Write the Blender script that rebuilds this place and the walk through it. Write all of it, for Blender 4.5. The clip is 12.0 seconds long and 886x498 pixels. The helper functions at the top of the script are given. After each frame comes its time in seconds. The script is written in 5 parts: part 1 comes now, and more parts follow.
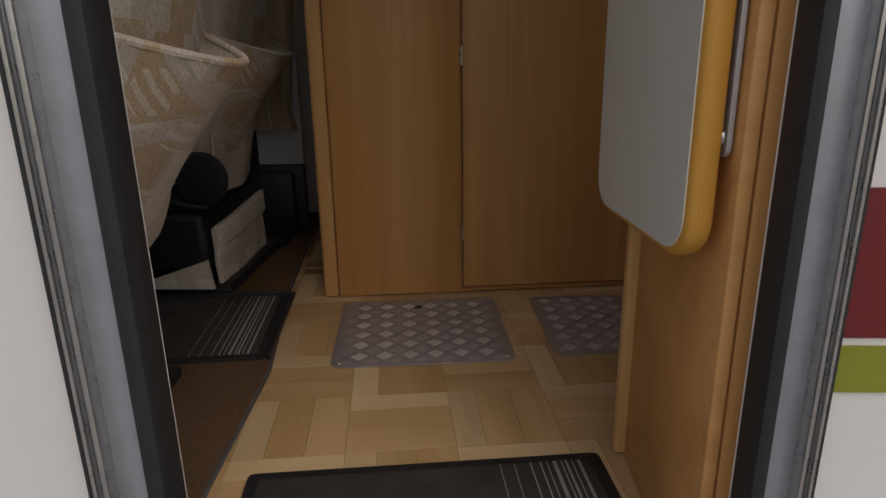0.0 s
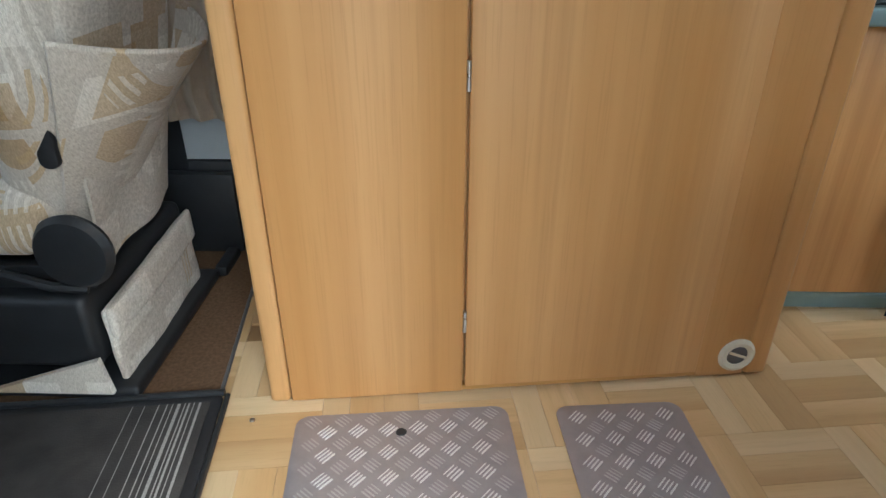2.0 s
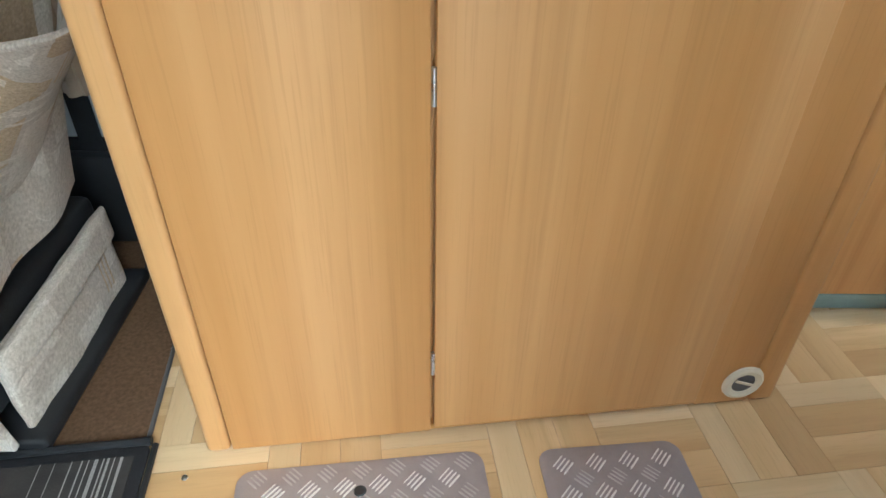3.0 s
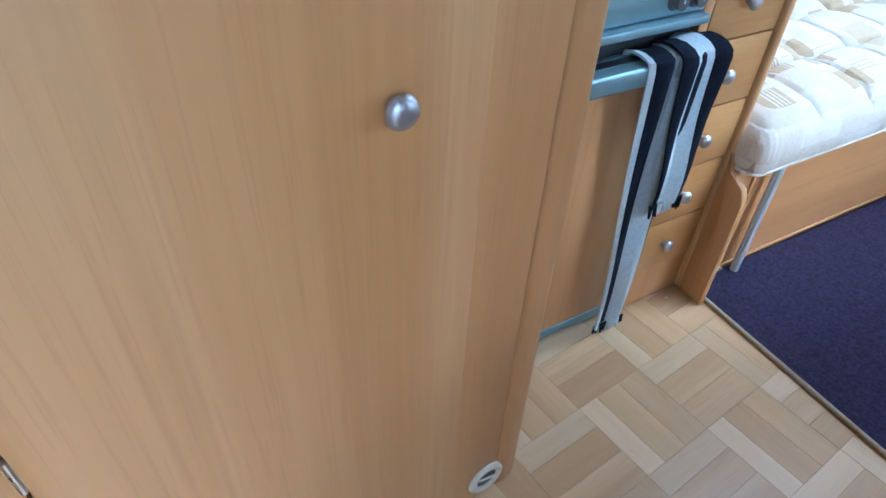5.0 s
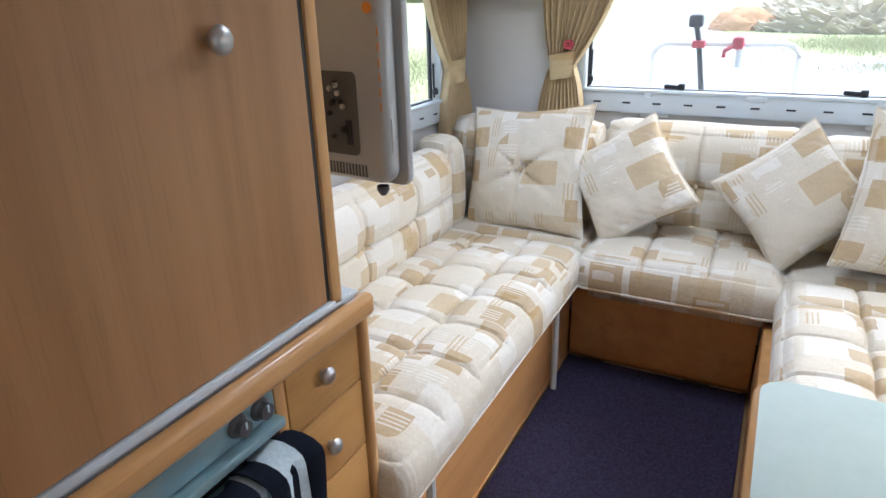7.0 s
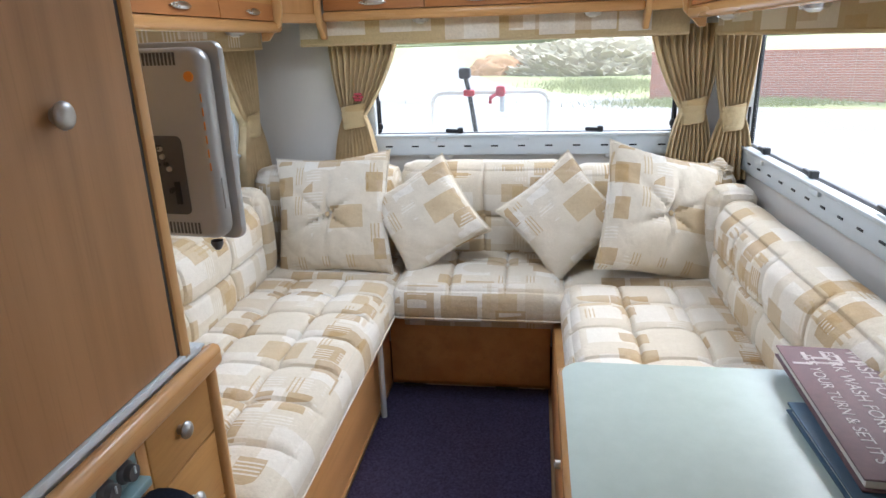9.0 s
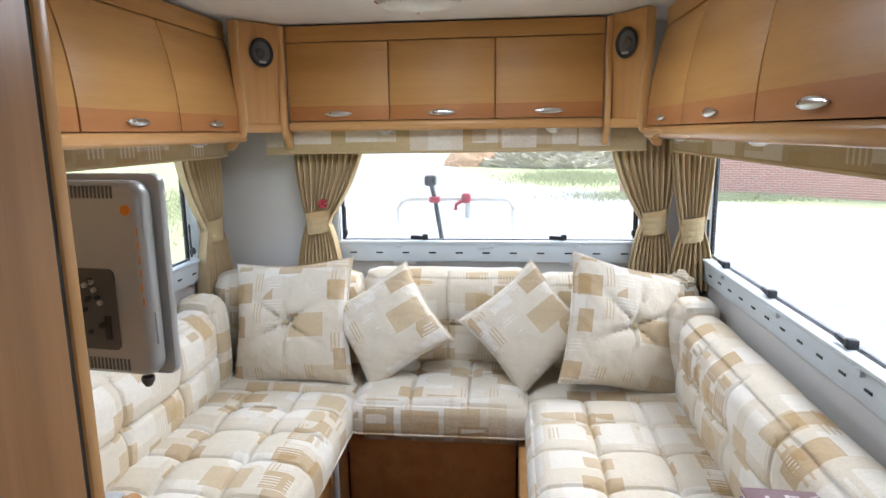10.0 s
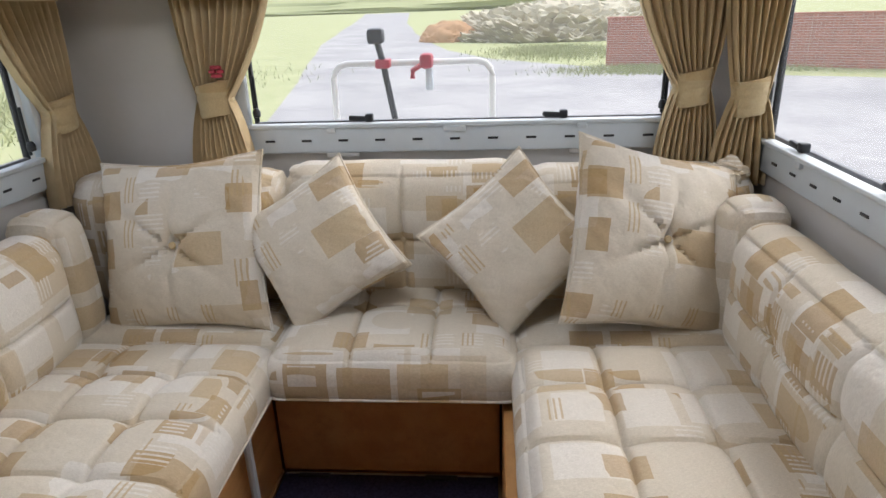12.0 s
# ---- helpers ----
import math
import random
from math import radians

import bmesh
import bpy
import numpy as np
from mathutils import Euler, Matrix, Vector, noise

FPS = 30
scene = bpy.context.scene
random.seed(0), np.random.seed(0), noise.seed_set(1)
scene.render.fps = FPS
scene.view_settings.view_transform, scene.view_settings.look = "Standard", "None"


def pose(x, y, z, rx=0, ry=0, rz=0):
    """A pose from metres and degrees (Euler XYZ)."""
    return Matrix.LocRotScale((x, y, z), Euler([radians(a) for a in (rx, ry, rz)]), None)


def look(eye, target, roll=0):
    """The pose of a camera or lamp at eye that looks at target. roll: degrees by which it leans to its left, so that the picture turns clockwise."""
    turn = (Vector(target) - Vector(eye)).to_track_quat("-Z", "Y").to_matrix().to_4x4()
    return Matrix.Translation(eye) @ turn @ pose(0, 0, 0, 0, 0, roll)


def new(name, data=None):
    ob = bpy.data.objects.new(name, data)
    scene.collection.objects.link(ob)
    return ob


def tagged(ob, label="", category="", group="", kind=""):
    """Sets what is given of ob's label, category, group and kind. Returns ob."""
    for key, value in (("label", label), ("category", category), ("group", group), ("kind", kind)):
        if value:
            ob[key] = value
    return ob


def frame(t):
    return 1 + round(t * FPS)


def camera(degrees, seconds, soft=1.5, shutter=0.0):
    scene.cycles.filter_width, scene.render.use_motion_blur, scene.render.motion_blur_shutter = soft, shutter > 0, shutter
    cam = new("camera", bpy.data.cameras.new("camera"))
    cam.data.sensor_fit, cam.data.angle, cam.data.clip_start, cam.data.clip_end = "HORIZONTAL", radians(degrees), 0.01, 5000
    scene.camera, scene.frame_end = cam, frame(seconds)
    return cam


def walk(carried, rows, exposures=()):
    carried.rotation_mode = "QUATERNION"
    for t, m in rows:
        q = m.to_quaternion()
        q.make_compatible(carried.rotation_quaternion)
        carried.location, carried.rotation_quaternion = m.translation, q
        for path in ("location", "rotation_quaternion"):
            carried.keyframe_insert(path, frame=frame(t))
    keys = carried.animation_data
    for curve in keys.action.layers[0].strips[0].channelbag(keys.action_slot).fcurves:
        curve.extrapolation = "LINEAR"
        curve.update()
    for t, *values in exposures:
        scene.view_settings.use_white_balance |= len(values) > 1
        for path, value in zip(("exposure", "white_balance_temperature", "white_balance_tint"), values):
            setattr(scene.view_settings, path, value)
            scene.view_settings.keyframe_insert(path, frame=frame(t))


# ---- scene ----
cam = camera(69.9, 12.0)
PATH = [
    (0, (0.094, 0.031, 0.674), (0.009, 1.943, 0.092), -0.9),
    (0.5, (0.061, 0.293, 0.691), (-0.022, 2.168, -0.001), -1.1),
    (1, (0.016, 0.492, 0.744), (-0.058, 2.33, -0.04), -1.0),
    (1.5, (0.036, 0.648, 0.782), (-0.007, 2.457, -0.071), -0.4),
    (2, (0.06, 0.746, 0.922), (0.008, 2.502, -0.034), -0.1),
    (2.5, (0.067, 0.852, 0.946), (0.022, 2.568, -0.079), 1.1),
    (2.7, (0.069, 0.932, 0.954), (0.046, 2.61, -0.133), 1.0),
    (4.5, (0.138, 1.331, 1.156), (0.66, 2.623, -0.278), 4.5),
    (5, (0.245, 1.368, 1.205), (1.019, 2.662, -0.109), 2.9),
    (5.5, (0.37, 1.469, 1.266), (1.497, 2.682, 0.145), 1.6),
    (6, (0.517, 1.508, 1.326), (1.892, 2.616, 0.388), -0.0),
    (6.5, (0.611, 1.508, 1.375), (2.123, 2.526, 0.552), -1.1),
    (7, (0.606, 1.496, 1.402), (2.247, 2.369, 0.665), -1.5),
    (7.5, (0.507, 1.531, 1.409), (2.262, 2.186, 0.708), -1.2),
    (7.7, (0.479, 1.543, 1.413), (2.261, 2.12, 0.712), -0.7),
    (9.3, (0.453, 1.51, 1.455), (2.353, 1.738, 0.874), -1.7),
    (9.5, (0.458, 1.506, 1.476), (2.378, 1.721, 0.958), -1.5),
    (10, (0.524, 1.467, 1.516), (2.479, 1.679, 1.151), -0.8),
    (10.5, (0.654, 1.432, 1.509), (2.613, 1.655, 1.178), -0.7),
    (11, (0.886, 1.499, 1.454), (2.838, 1.667, 1.051), -1.2),
    (11.5, (1.098, 1.488, 1.411), (3.001, 1.623, 0.811), -2.5),
    (12, (1.284, 1.461, 1.379), (3.145, 1.614, 0.661), -2.0),
]
EXPOSURES = [(0.0, -0.7, 6900, 15), (0.5, 0.55, 7300, 17), (1.0, 1.47, 5600, 4), (1.5, 1.74, 4900, 1), (2.0, 1.99, 5500, 0), (2.5, 2.22, 5600, -2), (4.5, 2.47, 4450, 0), (5.0, 2.3, 4350, 3), (5.5, 1.9, 4550, 6),
             (6.5, 1.82, 5150, 9), (7.5, 1.66, 5850, 10), (9.5, 1.6, 5800, 10), (10.5, 1.72, 5850, 9), (11.0, 1.5, 5850, 9), (11.5, 1.25, 6250, 14), (12.0, 0.98, 6300, 13)]
walk(cam, [(t, look(eye, target, roll)) for t, eye, target, roll in PATH], EXPOSURES)

# ---------------- world and sun ----------------
world = bpy.data.worlds.new("overcast_sky")
scene.world = world
world.use_nodes = True
wn = world.node_tree
sky = wn.nodes.new("ShaderNodeTexSky")
sky.sky_type, sky.sun_disc = "NISHITA", False
sky.sun_elevation, sky.sun_rotation = radians(48), radians(150)
sky.air_density, sky.dust_density = 1.0, 4.0
haze = wn.nodes.new("ShaderNodeMixRGB")
haze.inputs[0].default_value = 0.6
haze.inputs[2].default_value = (7.0, 7.3, 7.8, 1)
wn.links.new(sky.outputs[0], haze.inputs[1])
wn.links.new(haze.outputs[0], wn.nodes["Background"].inputs[0])
wn.nodes["Background"].inputs[1].default_value = 0.15
sun = new("sun", bpy.data.lights.new("sun", "SUN"))
sun.data.energy, sun.data.angle, sun.data.color = 1.1, radians(55), (1.0, 0.96, 0.9)
sun.matrix_world = look((0, 0, 0), (-0.45, 0.55, -0.75))


# added fill lamp in the rooflight's opening, about four times the sky, brightens the lounge
rooflight = new("rooflight_fill", bpy.data.lights.new("rooflight_fill", "AREA"))
rooflight.data.shape, rooflight.data.size, rooflight.data.energy, rooflight.data.color = "SQUARE", 0.44, 3.0, (0.90, 0.95, 1.0)
rooflight.matrix_world = pose(2.26, 1.74, 1.99)


# ---------------- materials ----------------
def nodes_of(name):
    m = bpy.data.materials.new(name)
    m.use_nodes = True
    nt = m.node_tree
    return m, nt, nt.nodes["Principled BSDF"]


def nd(nt, kind, **sets):
    n = nt.nodes.new(kind)
    for k, v in sets.items():
        n.inputs[k].default_value = v
    return n


def math_node(nt, op, a, b=None):
    n = nt.nodes.new("ShaderNodeMath")
    n.operation = op
    for i, v in enumerate((a, b)):
        if v is None:
            continue
        if isinstance(v, (int, float)):
            n.inputs[i].default_value = v
        else:
            nt.links.new(v, n.inputs[i])
    return n.outputs[0]


def mix(nt, fac, a, b, mode="MIX"):
    n = nt.nodes.new("ShaderNodeMixRGB")
    n.blend_type = mode
    for i, v in enumerate((fac, a, b)):
        if isinstance(v, (int, float)):
            n.inputs[i].default_value = v
        elif isinstance(v, tuple):
            n.inputs[i].default_value = (*v, 1)
        else:
            nt.links.new(v, n.inputs[i])
    return n.outputs[0]


def ramp(nt, fac, stops, constant=False):
    n = nt.nodes.new("ShaderNodeValToRGB")
    e = n.color_ramp.elements
    if constant:
        n.color_ramp.interpolation = "CONSTANT"
    while len(e) < len(stops):
        e.new(0.5)
    for el, (p, c) in zip(e, stops):
        el.position, el.color = p, (*c, 1)
    nt.links.new(fac, n.inputs[0])
    return n.outputs[0]


def coords(nt, scale=(1, 1, 1), world_space=False):
    tc = nt.nodes.new("ShaderNodeTexCoord")
    mp = nd(nt, "ShaderNodeMapping", Scale=scale)
    out = tc.outputs["Object"]
    if world_space:
        out = nt.nodes.new("ShaderNodeNewGeometry").outputs["Position"]
    nt.links.new(out, mp.inputs[0])
    return mp.outputs[0]


def noise_tex(nt, vec, scale, detail=4.0, rough=0.55):
    n = nd(nt, "ShaderNodeTexNoise", Scale=scale, Detail=detail, Roughness=rough)
    nt.links.new(vec, n.inputs["Vector"])
    return n.outputs[0]


def bump(nt, bsdf, height, strength, dist=0.002):
    b = nd(nt, "ShaderNodeBump", Strength=strength, Distance=dist)
    nt.links.new(height, b.inputs["Height"])
    nt.links.new(b.outputs[0], bsdf.inputs["Normal"])


def plain(name, col, rough=0.5, metal=0.0, var=0.12, scale=18.0, bumpy=0.15, spec=0.5):
    m, nt, b = nodes_of(name)
    v = coords(nt)
    n1, n2 = noise_tex(nt, v, scale), noise_tex(nt, v, scale * 9)
    lo = tuple(c * (1 - var) for c in col)
    hi = tuple(min(1, c * (1 + var * 0.7)) for c in col)
    c = ramp(nt, n1, [(0.3, lo), (0.7, hi)])
    c = mix(nt, 0.18, c, ramp(nt, n2, [(0.35, lo), (0.65, hi)]))
    nt.links.new(c, b.inputs["Base Color"])
    r = nd(nt, "ShaderNodeMapRange")
    r.inputs[3].default_value, r.inputs[4].default_value = rough * 0.85, min(1, rough * 1.15)
    nt.links.new(n1, r.inputs[0])
    nt.links.new(r.outputs[0], b.inputs["Roughness"])
    b.inputs["Metallic"].default_value = metal
    b.inputs["Specular IOR Level"].default_value = spec
    if bumpy:
        bump(nt, b, n2, bumpy)
    return m


def wood(name, light, dark, grain=(1, 1, 0.035), rough=0.38, per_object=False):
    """Veneer: broad soft bands and fine pores along the grain."""
    m, nt, b = nodes_of(name)
    v = coords(nt, grain)
    if per_object:
        oi = nt.nodes.new("ShaderNodeObjectInfo")
        add = nt.nodes.new("ShaderNodeVectorMath")
        add.operation = "ADD"
        nt.links.new(v, add.inputs[0])
        sc = math_node(nt, "MULTIPLY", oi.outputs["Random"], 37.0)
        nt.links.new(sc, add.inputs[1])
        v = add.outputs[0]
    bands = noise_tex(nt, v, 6.5, 3.0, 0.55)
    fine = noise_tex(nt, v, 60.0, 4.0, 0.7)
    pores = noise_tex(nt, v, 240.0, 2.0, 0.6)
    c = ramp(nt, bands, [(0.38, dark), (0.5, tuple((a + d) / 2 for a, d in zip(light, dark))), (0.62, light)])
    streak = noise_tex(nt, v, 19.0, 3.0, 0.6)
    c = mix(nt, ramp(nt, streak, [(0.30, (0.45, 0.45, 0.45)), (0.47, (0, 0, 0))]), c, tuple(d * 0.8 for d in dark))
    c = mix(nt, 0.09, c, ramp(nt, fine, [(0.35, dark), (0.65, light)]))
    c = mix(nt, ramp(nt, pores, [(0.33, (0.16, 0.16, 0.16)), (0.45, (0, 0, 0))]), c, tuple(d * 0.7 for d in dark))
    if per_object:
        tone = nd(nt, "ShaderNodeMapRange")
        tone.inputs[3].default_value, tone.inputs[4].default_value = 0.88, 1.06
        nt.links.new(oi.outputs["Random"], tone.inputs[0])
        hs = nt.nodes.new("ShaderNodeHueSaturation")
        nt.links.new(tone.outputs[0], hs.inputs["Value"])
        nt.links.new(c, hs.inputs["Color"])
        c = hs.outputs[0]
    nt.links.new(c, b.inputs["Base Color"])
    rr = nd(nt, "ShaderNodeMapRange")
    rr.inputs[3].default_value, rr.inputs[4].default_value = rough * 0.9, rough * 1.25
    nt.links.new(bands, rr.inputs[0])
    nt.links.new(rr.outputs[0], b.inputs["Roughness"])
    b.inputs["Specular IOR Level"].default_value = 0.4
    bump(nt, b, fine, 0.06, 0.001)
    return m


def patch_layer(nt, vec, size, shift, keep):
    """Rectangles of random size, one to a cell: a mask and the cell's own random value."""
    mp = nd(nt, "ShaderNodeMapping", Location=shift, Scale=tuple(1 / s for s in size))
    nt.links.new(vec, mp.inputs[0])
    fl, fr, wh = (nt.nodes.new(k) for k in ("ShaderNodeVectorMath", "ShaderNodeVectorMath", "ShaderNodeTexWhiteNoise"))
    fl.operation, fr.operation = "FLOOR", "FRACTION"
    nt.links.new(mp.outputs[0], fl.inputs[0])
    nt.links.new(mp.outputs[0], fr.inputs[0])
    nt.links.new(fl.outputs[0], wh.inputs["Vector"])
    sf, sw = nt.nodes.new("ShaderNodeSeparateXYZ"), nt.nodes.new("ShaderNodeSeparateColor")
    nt.links.new(fr.outputs[0], sf.inputs[0])
    nt.links.new(wh.outputs["Color"], sw.inputs[0])
    mask = None
    for k in range(3):
        d = math_node(nt, "ABSOLUTE", math_node(nt, "SUBTRACT", sf.outputs[k], 0.5))
        half = math_node(nt, "ADD", math_node(nt, "MULTIPLY", sw.outputs[k], 0.22), 0.28)
        inside = math_node(nt, "LESS_THAN", d, half)
        mask = inside if mask is None else math_node(nt, "MULTIPLY", mask, inside)
    mask = math_node(nt, "MULTIPLY", mask, math_node(nt, "LESS_THAN", wh.outputs["Value"], keep))
    return mask, wh.outputs["Value"], sf


def upholstery(name, base=(0.72, 0.66, 0.55), size=0.12, strong=1.0, coarse=0.3):
    """Woven cotton with a patchwork of cream, beige and tan rectangles and short ribbed bars."""
    m, nt, b = nodes_of(name)
    v = coords(nt)
    cream, beige, tan, pale = base, (0.57, 0.43, 0.24), (0.47, 0.315, 0.135), (0.82, 0.79, 0.73)
    col = mix(nt, 0.0, cream, cream)
    m1, r1, _ = patch_layer(nt, v, (size * 1.5, size * 1.25, size * 1.1), (0.13, 0.31, 0.47), 0.62)
    col = mix(nt, math_node(nt, "MULTIPLY", m1, 0.75), col, pale)
    m2, r2, _ = patch_layer(nt, v, (size * 1.15, size * 1.3, size), (0.61, 0.07, 0.83), 0.34)
    col = mix(nt, math_node(nt, "MULTIPLY", m2, 0.72 * strong), col, ramp(nt, r2, [(0, tan), (0.17, beige)], True))
    m3, r3, _ = patch_layer(nt, v, (size * 0.9, size, size * 0.85), (0.37, 0.59, 0.21), 0.22)
    col = mix(nt, math_node(nt, "MULTIPLY", m3, 0.66 * strong), col, tan)
    mb, rb, _ = patch_layer(nt, v, (size * 2.3, size * 2.1, size * 2.2), (0.43, 0.17, 0.29), 0.20)
    col = mix(nt, math_node(nt, "MULTIPLY", mb, 0.42 * strong), col, beige)
    m4, r4, f4 = patch_layer(nt, v, (size * 0.75, size * 0.75, size * 0.6), (0.77, 0.93, 0.05), 0.2)
    bars = math_node(nt, "GREATER_THAN", math_node(nt, "SINE", math_node(nt, "MULTIPLY", f4.outputs[0], 44.0)), 0.25)
    col = mix(nt, math_node(nt, "MULTIPLY", math_node(nt, "MULTIPLY", m4, bars), 0.7), col, pale)
    m5, r5, f5 = patch_layer(nt, v, (size * 1.05, size * 0.9, size * 0.95), (0.19, 0.41, 0.67), 0.26)
    lines = math_node(nt, "GREATER_THAN", math_node(nt, "SINE", math_node(nt, "MULTIPLY", f5.outputs[1], 52.0)), 0.35)
    near = math_node(nt, "LESS_THAN", math_node(nt, "ABSOLUTE", math_node(nt, "SUBTRACT", f5.outputs[1], 0.5)), 0.16)
    col = mix(nt, math_node(nt, "MULTIPLY", math_node(nt, "MULTIPLY", m5, math_node(nt, "MULTIPLY", lines, near)), 0.75), col, beige)
    weave = noise_tex(nt, coords(nt, (1, 1, 3)), 420.0, 2.0, 0.7)
    folds = noise_tex(nt, v, 16.0, 3.0, 0.6)
    slub = noise_tex(nt, coords(nt, (5, 1, 1)), 130.0, 3.0, 0.6)
    col = mix(nt, coarse, col, mix(nt, 1.0, col, ramp(nt, slub, [(0.3, (0.62, 0.58, 0.52)), (0.7, (1.15, 1.13, 1.1))]), "MULTIPLY"))
    col = mix(nt, 0.22, col, mix(nt, 1.0, col, ramp(nt, weave, [(0.35, (0.6, 0.57, 0.5)), (0.65, (1.1, 1.1, 1.1))]), "MULTIPLY"))
    nt.links.new(col, b.inputs["Base Color"])
    b.inputs["Roughness"].default_value = 0.92
    b.inputs["Specular IOR Level"].default_value = 0.15
    b.inputs["Sheen Weight"].default_value = 0.15
    bump(nt, b, math_node(nt, "ADD", math_node(nt, "MULTIPLY", math_node(nt, "ADD", weave, slub), 0.12), folds), 0.55, 0.010)
    return m


def glass(name, haze=0.0):
    """Clear acrylic; haze: the share of light that its fine scratches scatter."""
    m, nt, b = nodes_of(name)
    b.inputs["Transmission Weight"].default_value = 1.0
    b.inputs["Roughness"].default_value = 0.0
    b.inputs["IOR"].default_value = 1.02
    b.inputs["Base Color"].default_value = (0.97, 0.985, 0.99, 1)
    if haze:
        tr = nd(nt, "ShaderNodeBsdfTranslucent", Color=(0.92, 0.95, 0.98, 1))
        mx = nt.nodes.new("ShaderNodeMixShader")
        sm = noise_tex(nt, coords(nt), 5.0, 3.0)
        nt.links.new(math_node(nt, "ADD", math_node(nt, "MULTIPLY", sm, haze * 0.6), haze * 0.7), mx.inputs[0])
        nt.links.new(b.outputs[0], mx.inputs[1])
        nt.links.new(tr.outputs[0], mx.inputs[2])
        nt.links.new(mx.outputs[0], nt.nodes["Material Output"].inputs[0])
    return m


def ribbed_mat(name):
    """Grey-brown entrance matting with pale stripes across it."""
    m, nt, b = nodes_of(name)
    v = coords(nt)
    sp = nt.nodes.new("ShaderNodeSeparateXYZ")
    nt.links.new(v, sp.inputs[0])
    grime = noise_tex(nt, v, 14.0)
    fine = noise_tex(nt, v, 300.0, 2.0)
    c = ramp(nt, grime, [(0.3, (0.034, 0.031, 0.029)), (0.7, (0.058, 0.052, 0.048))])
    mask = None
    for x, w in ((0.0, 0.0016), (0.017, 0.0018), (0.028, 0.0014), (0.041, 0.0045), (0.053, 0.0018), (0.061, 0.003), (0.071, 0.0015), (0.083, 0.0035), (-0.028, 0.001), (-0.052, 0.001)):
        s = math_node(nt, "LESS_THAN", math_node(nt, "ABSOLUTE", math_node(nt, "SUBTRACT", sp.outputs[0], x)), w * 0.72)
        mask = s if mask is None else math_node(nt, "MAXIMUM", mask, s)
    mask = math_node(nt, "MULTIPLY", mask, math_node(nt, "ADD", math_node(nt, "MULTIPLY", fine, 0.6), 0.2))
    c = mix(nt, mask, c, (0.62, 0.6, 0.56))
    nt.links.new(c, b.inputs["Base Color"])
    b.inputs["Roughness"].default_value = 0.95
    bump(nt, b, fine, 0.5, 0.003)
    return m


def ground_mat(name, a, bcol, c3, scale):
    m, nt, b = nodes_of(name)
    v = coords(nt, world_space=True)
    n1, n2, n3 = noise_tex(nt, v, scale), noise_tex(nt, v, scale * 8), noise_tex(nt, v, scale * 60, 3)
    c = ramp(nt, n1, [(0.35, a), (0.65, bcol)])
    c = mix(nt, 0.4, c, ramp(nt, n2, [(0.35, a), (0.65, c3)]))
    c = mix(nt, 0.3, c, ramp(nt, n3, [(0.3, a), (0.7, c3)]))
    nt.links.new(c, b.inputs["Base Color"])
    b.inputs["Roughness"].default_value = 0.95
    b.inputs["Specular IOR Level"].default_value = 0.1
    bump(nt, b, n3, 0.5, 0.02)
    return m


VENEER = wood("pear_veneer", (0.63, 0.355, 0.140), (0.49, 0.245, 0.077), grain=(1, 1, 0.022))
VENEER_H = wood("pear_veneer_across", (0.56, 0.305, 0.10), (0.45, 0.23, 0.067), grain=(0.06, 0.06, 1))
VENEER_X = wood("pear_veneer_front", (0.66, 0.35, 0.13), (0.53, 0.255, 0.08), grain=(0.06, 1, 1))
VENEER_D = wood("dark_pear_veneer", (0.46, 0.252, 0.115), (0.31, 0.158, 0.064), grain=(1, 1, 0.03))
EDGE = wood("beech_edging", (0.66, 0.40, 0.17), (0.55, 0.31, 0.12), rough=0.3)
EDGE_H = wood("beech_rail", (0.60, 0.34, 0.14), (0.48, 0.25, 0.09), grain=(0.06, 0.06, 1), rough=0.25)
BAND = wood("cherry_band", (0.50, 0.22, 0.075), (0.38, 0.15, 0.045), grain=(0.06, 0.06, 1))
ORANGE = wood("orange_edging", (0.62, 0.33, 0.06), (0.52, 0.25, 0.04), rough=0.35)
PLANK = wood("oak_floor", (0.66, 0.46, 0.24), (0.53, 0.34, 0.155), grain=(0.07, 1, 1), rough=0.32, per_object=True)
PLANK_PALE = wood("oak_floor_pale", (0.74, 0.57, 0.34), (0.64, 0.46, 0.25), grain=(0.07, 1, 1), rough=0.32, per_object=True)
JOINT = plain("floor_backing", (0.30, 0.18, 0.08), 0.6)
UPH = upholstery("patchwork_upholstery")
SEATCOV = upholstery("slub_seat_cover", (0.64, 0.60, 0.54), 0.14, 1.0, 0.75)
CURTAIN = plain("curtain_cotton", (0.54, 0.42, 0.25), 0.9, 0, 0.1, 30, 0.4, 0.1)
PELMET = upholstery("pelmet_fabric", (0.54, 0.43, 0.25), 0.2, 0.7)
BEIGE = plain("beige_cloth", (0.50, 0.41, 0.31), 0.9, 0, 0.12, 25, 0.4, 0.1)
WALLV = plain("wall_vinyl", (0.62, 0.60, 0.57), 0.6, 0, 0.04, 6, 0.1)
CEIL = plain("ceiling_vinyl", (0.80, 0.79, 0.76), 0.6, 0, 0.03, 6, 0.1)
GREYPL = plain("pale_grey_plastic", (0.55, 0.60, 0.63), 0.4, 0, 0.05, 10, 0.05)
SILVER = plain("silver_plastic", (0.46, 0.47, 0.48), 0.35, 0.2, 0.06, 10, 0.03)
DARKGR = plain("dark_grey_plastic", (0.10, 0.10, 0.105), 0.4)
BLACK = plain("black_plastic", (0.018, 0.02, 0.023), 0.45, 0, 0.2, 20, 0.2)
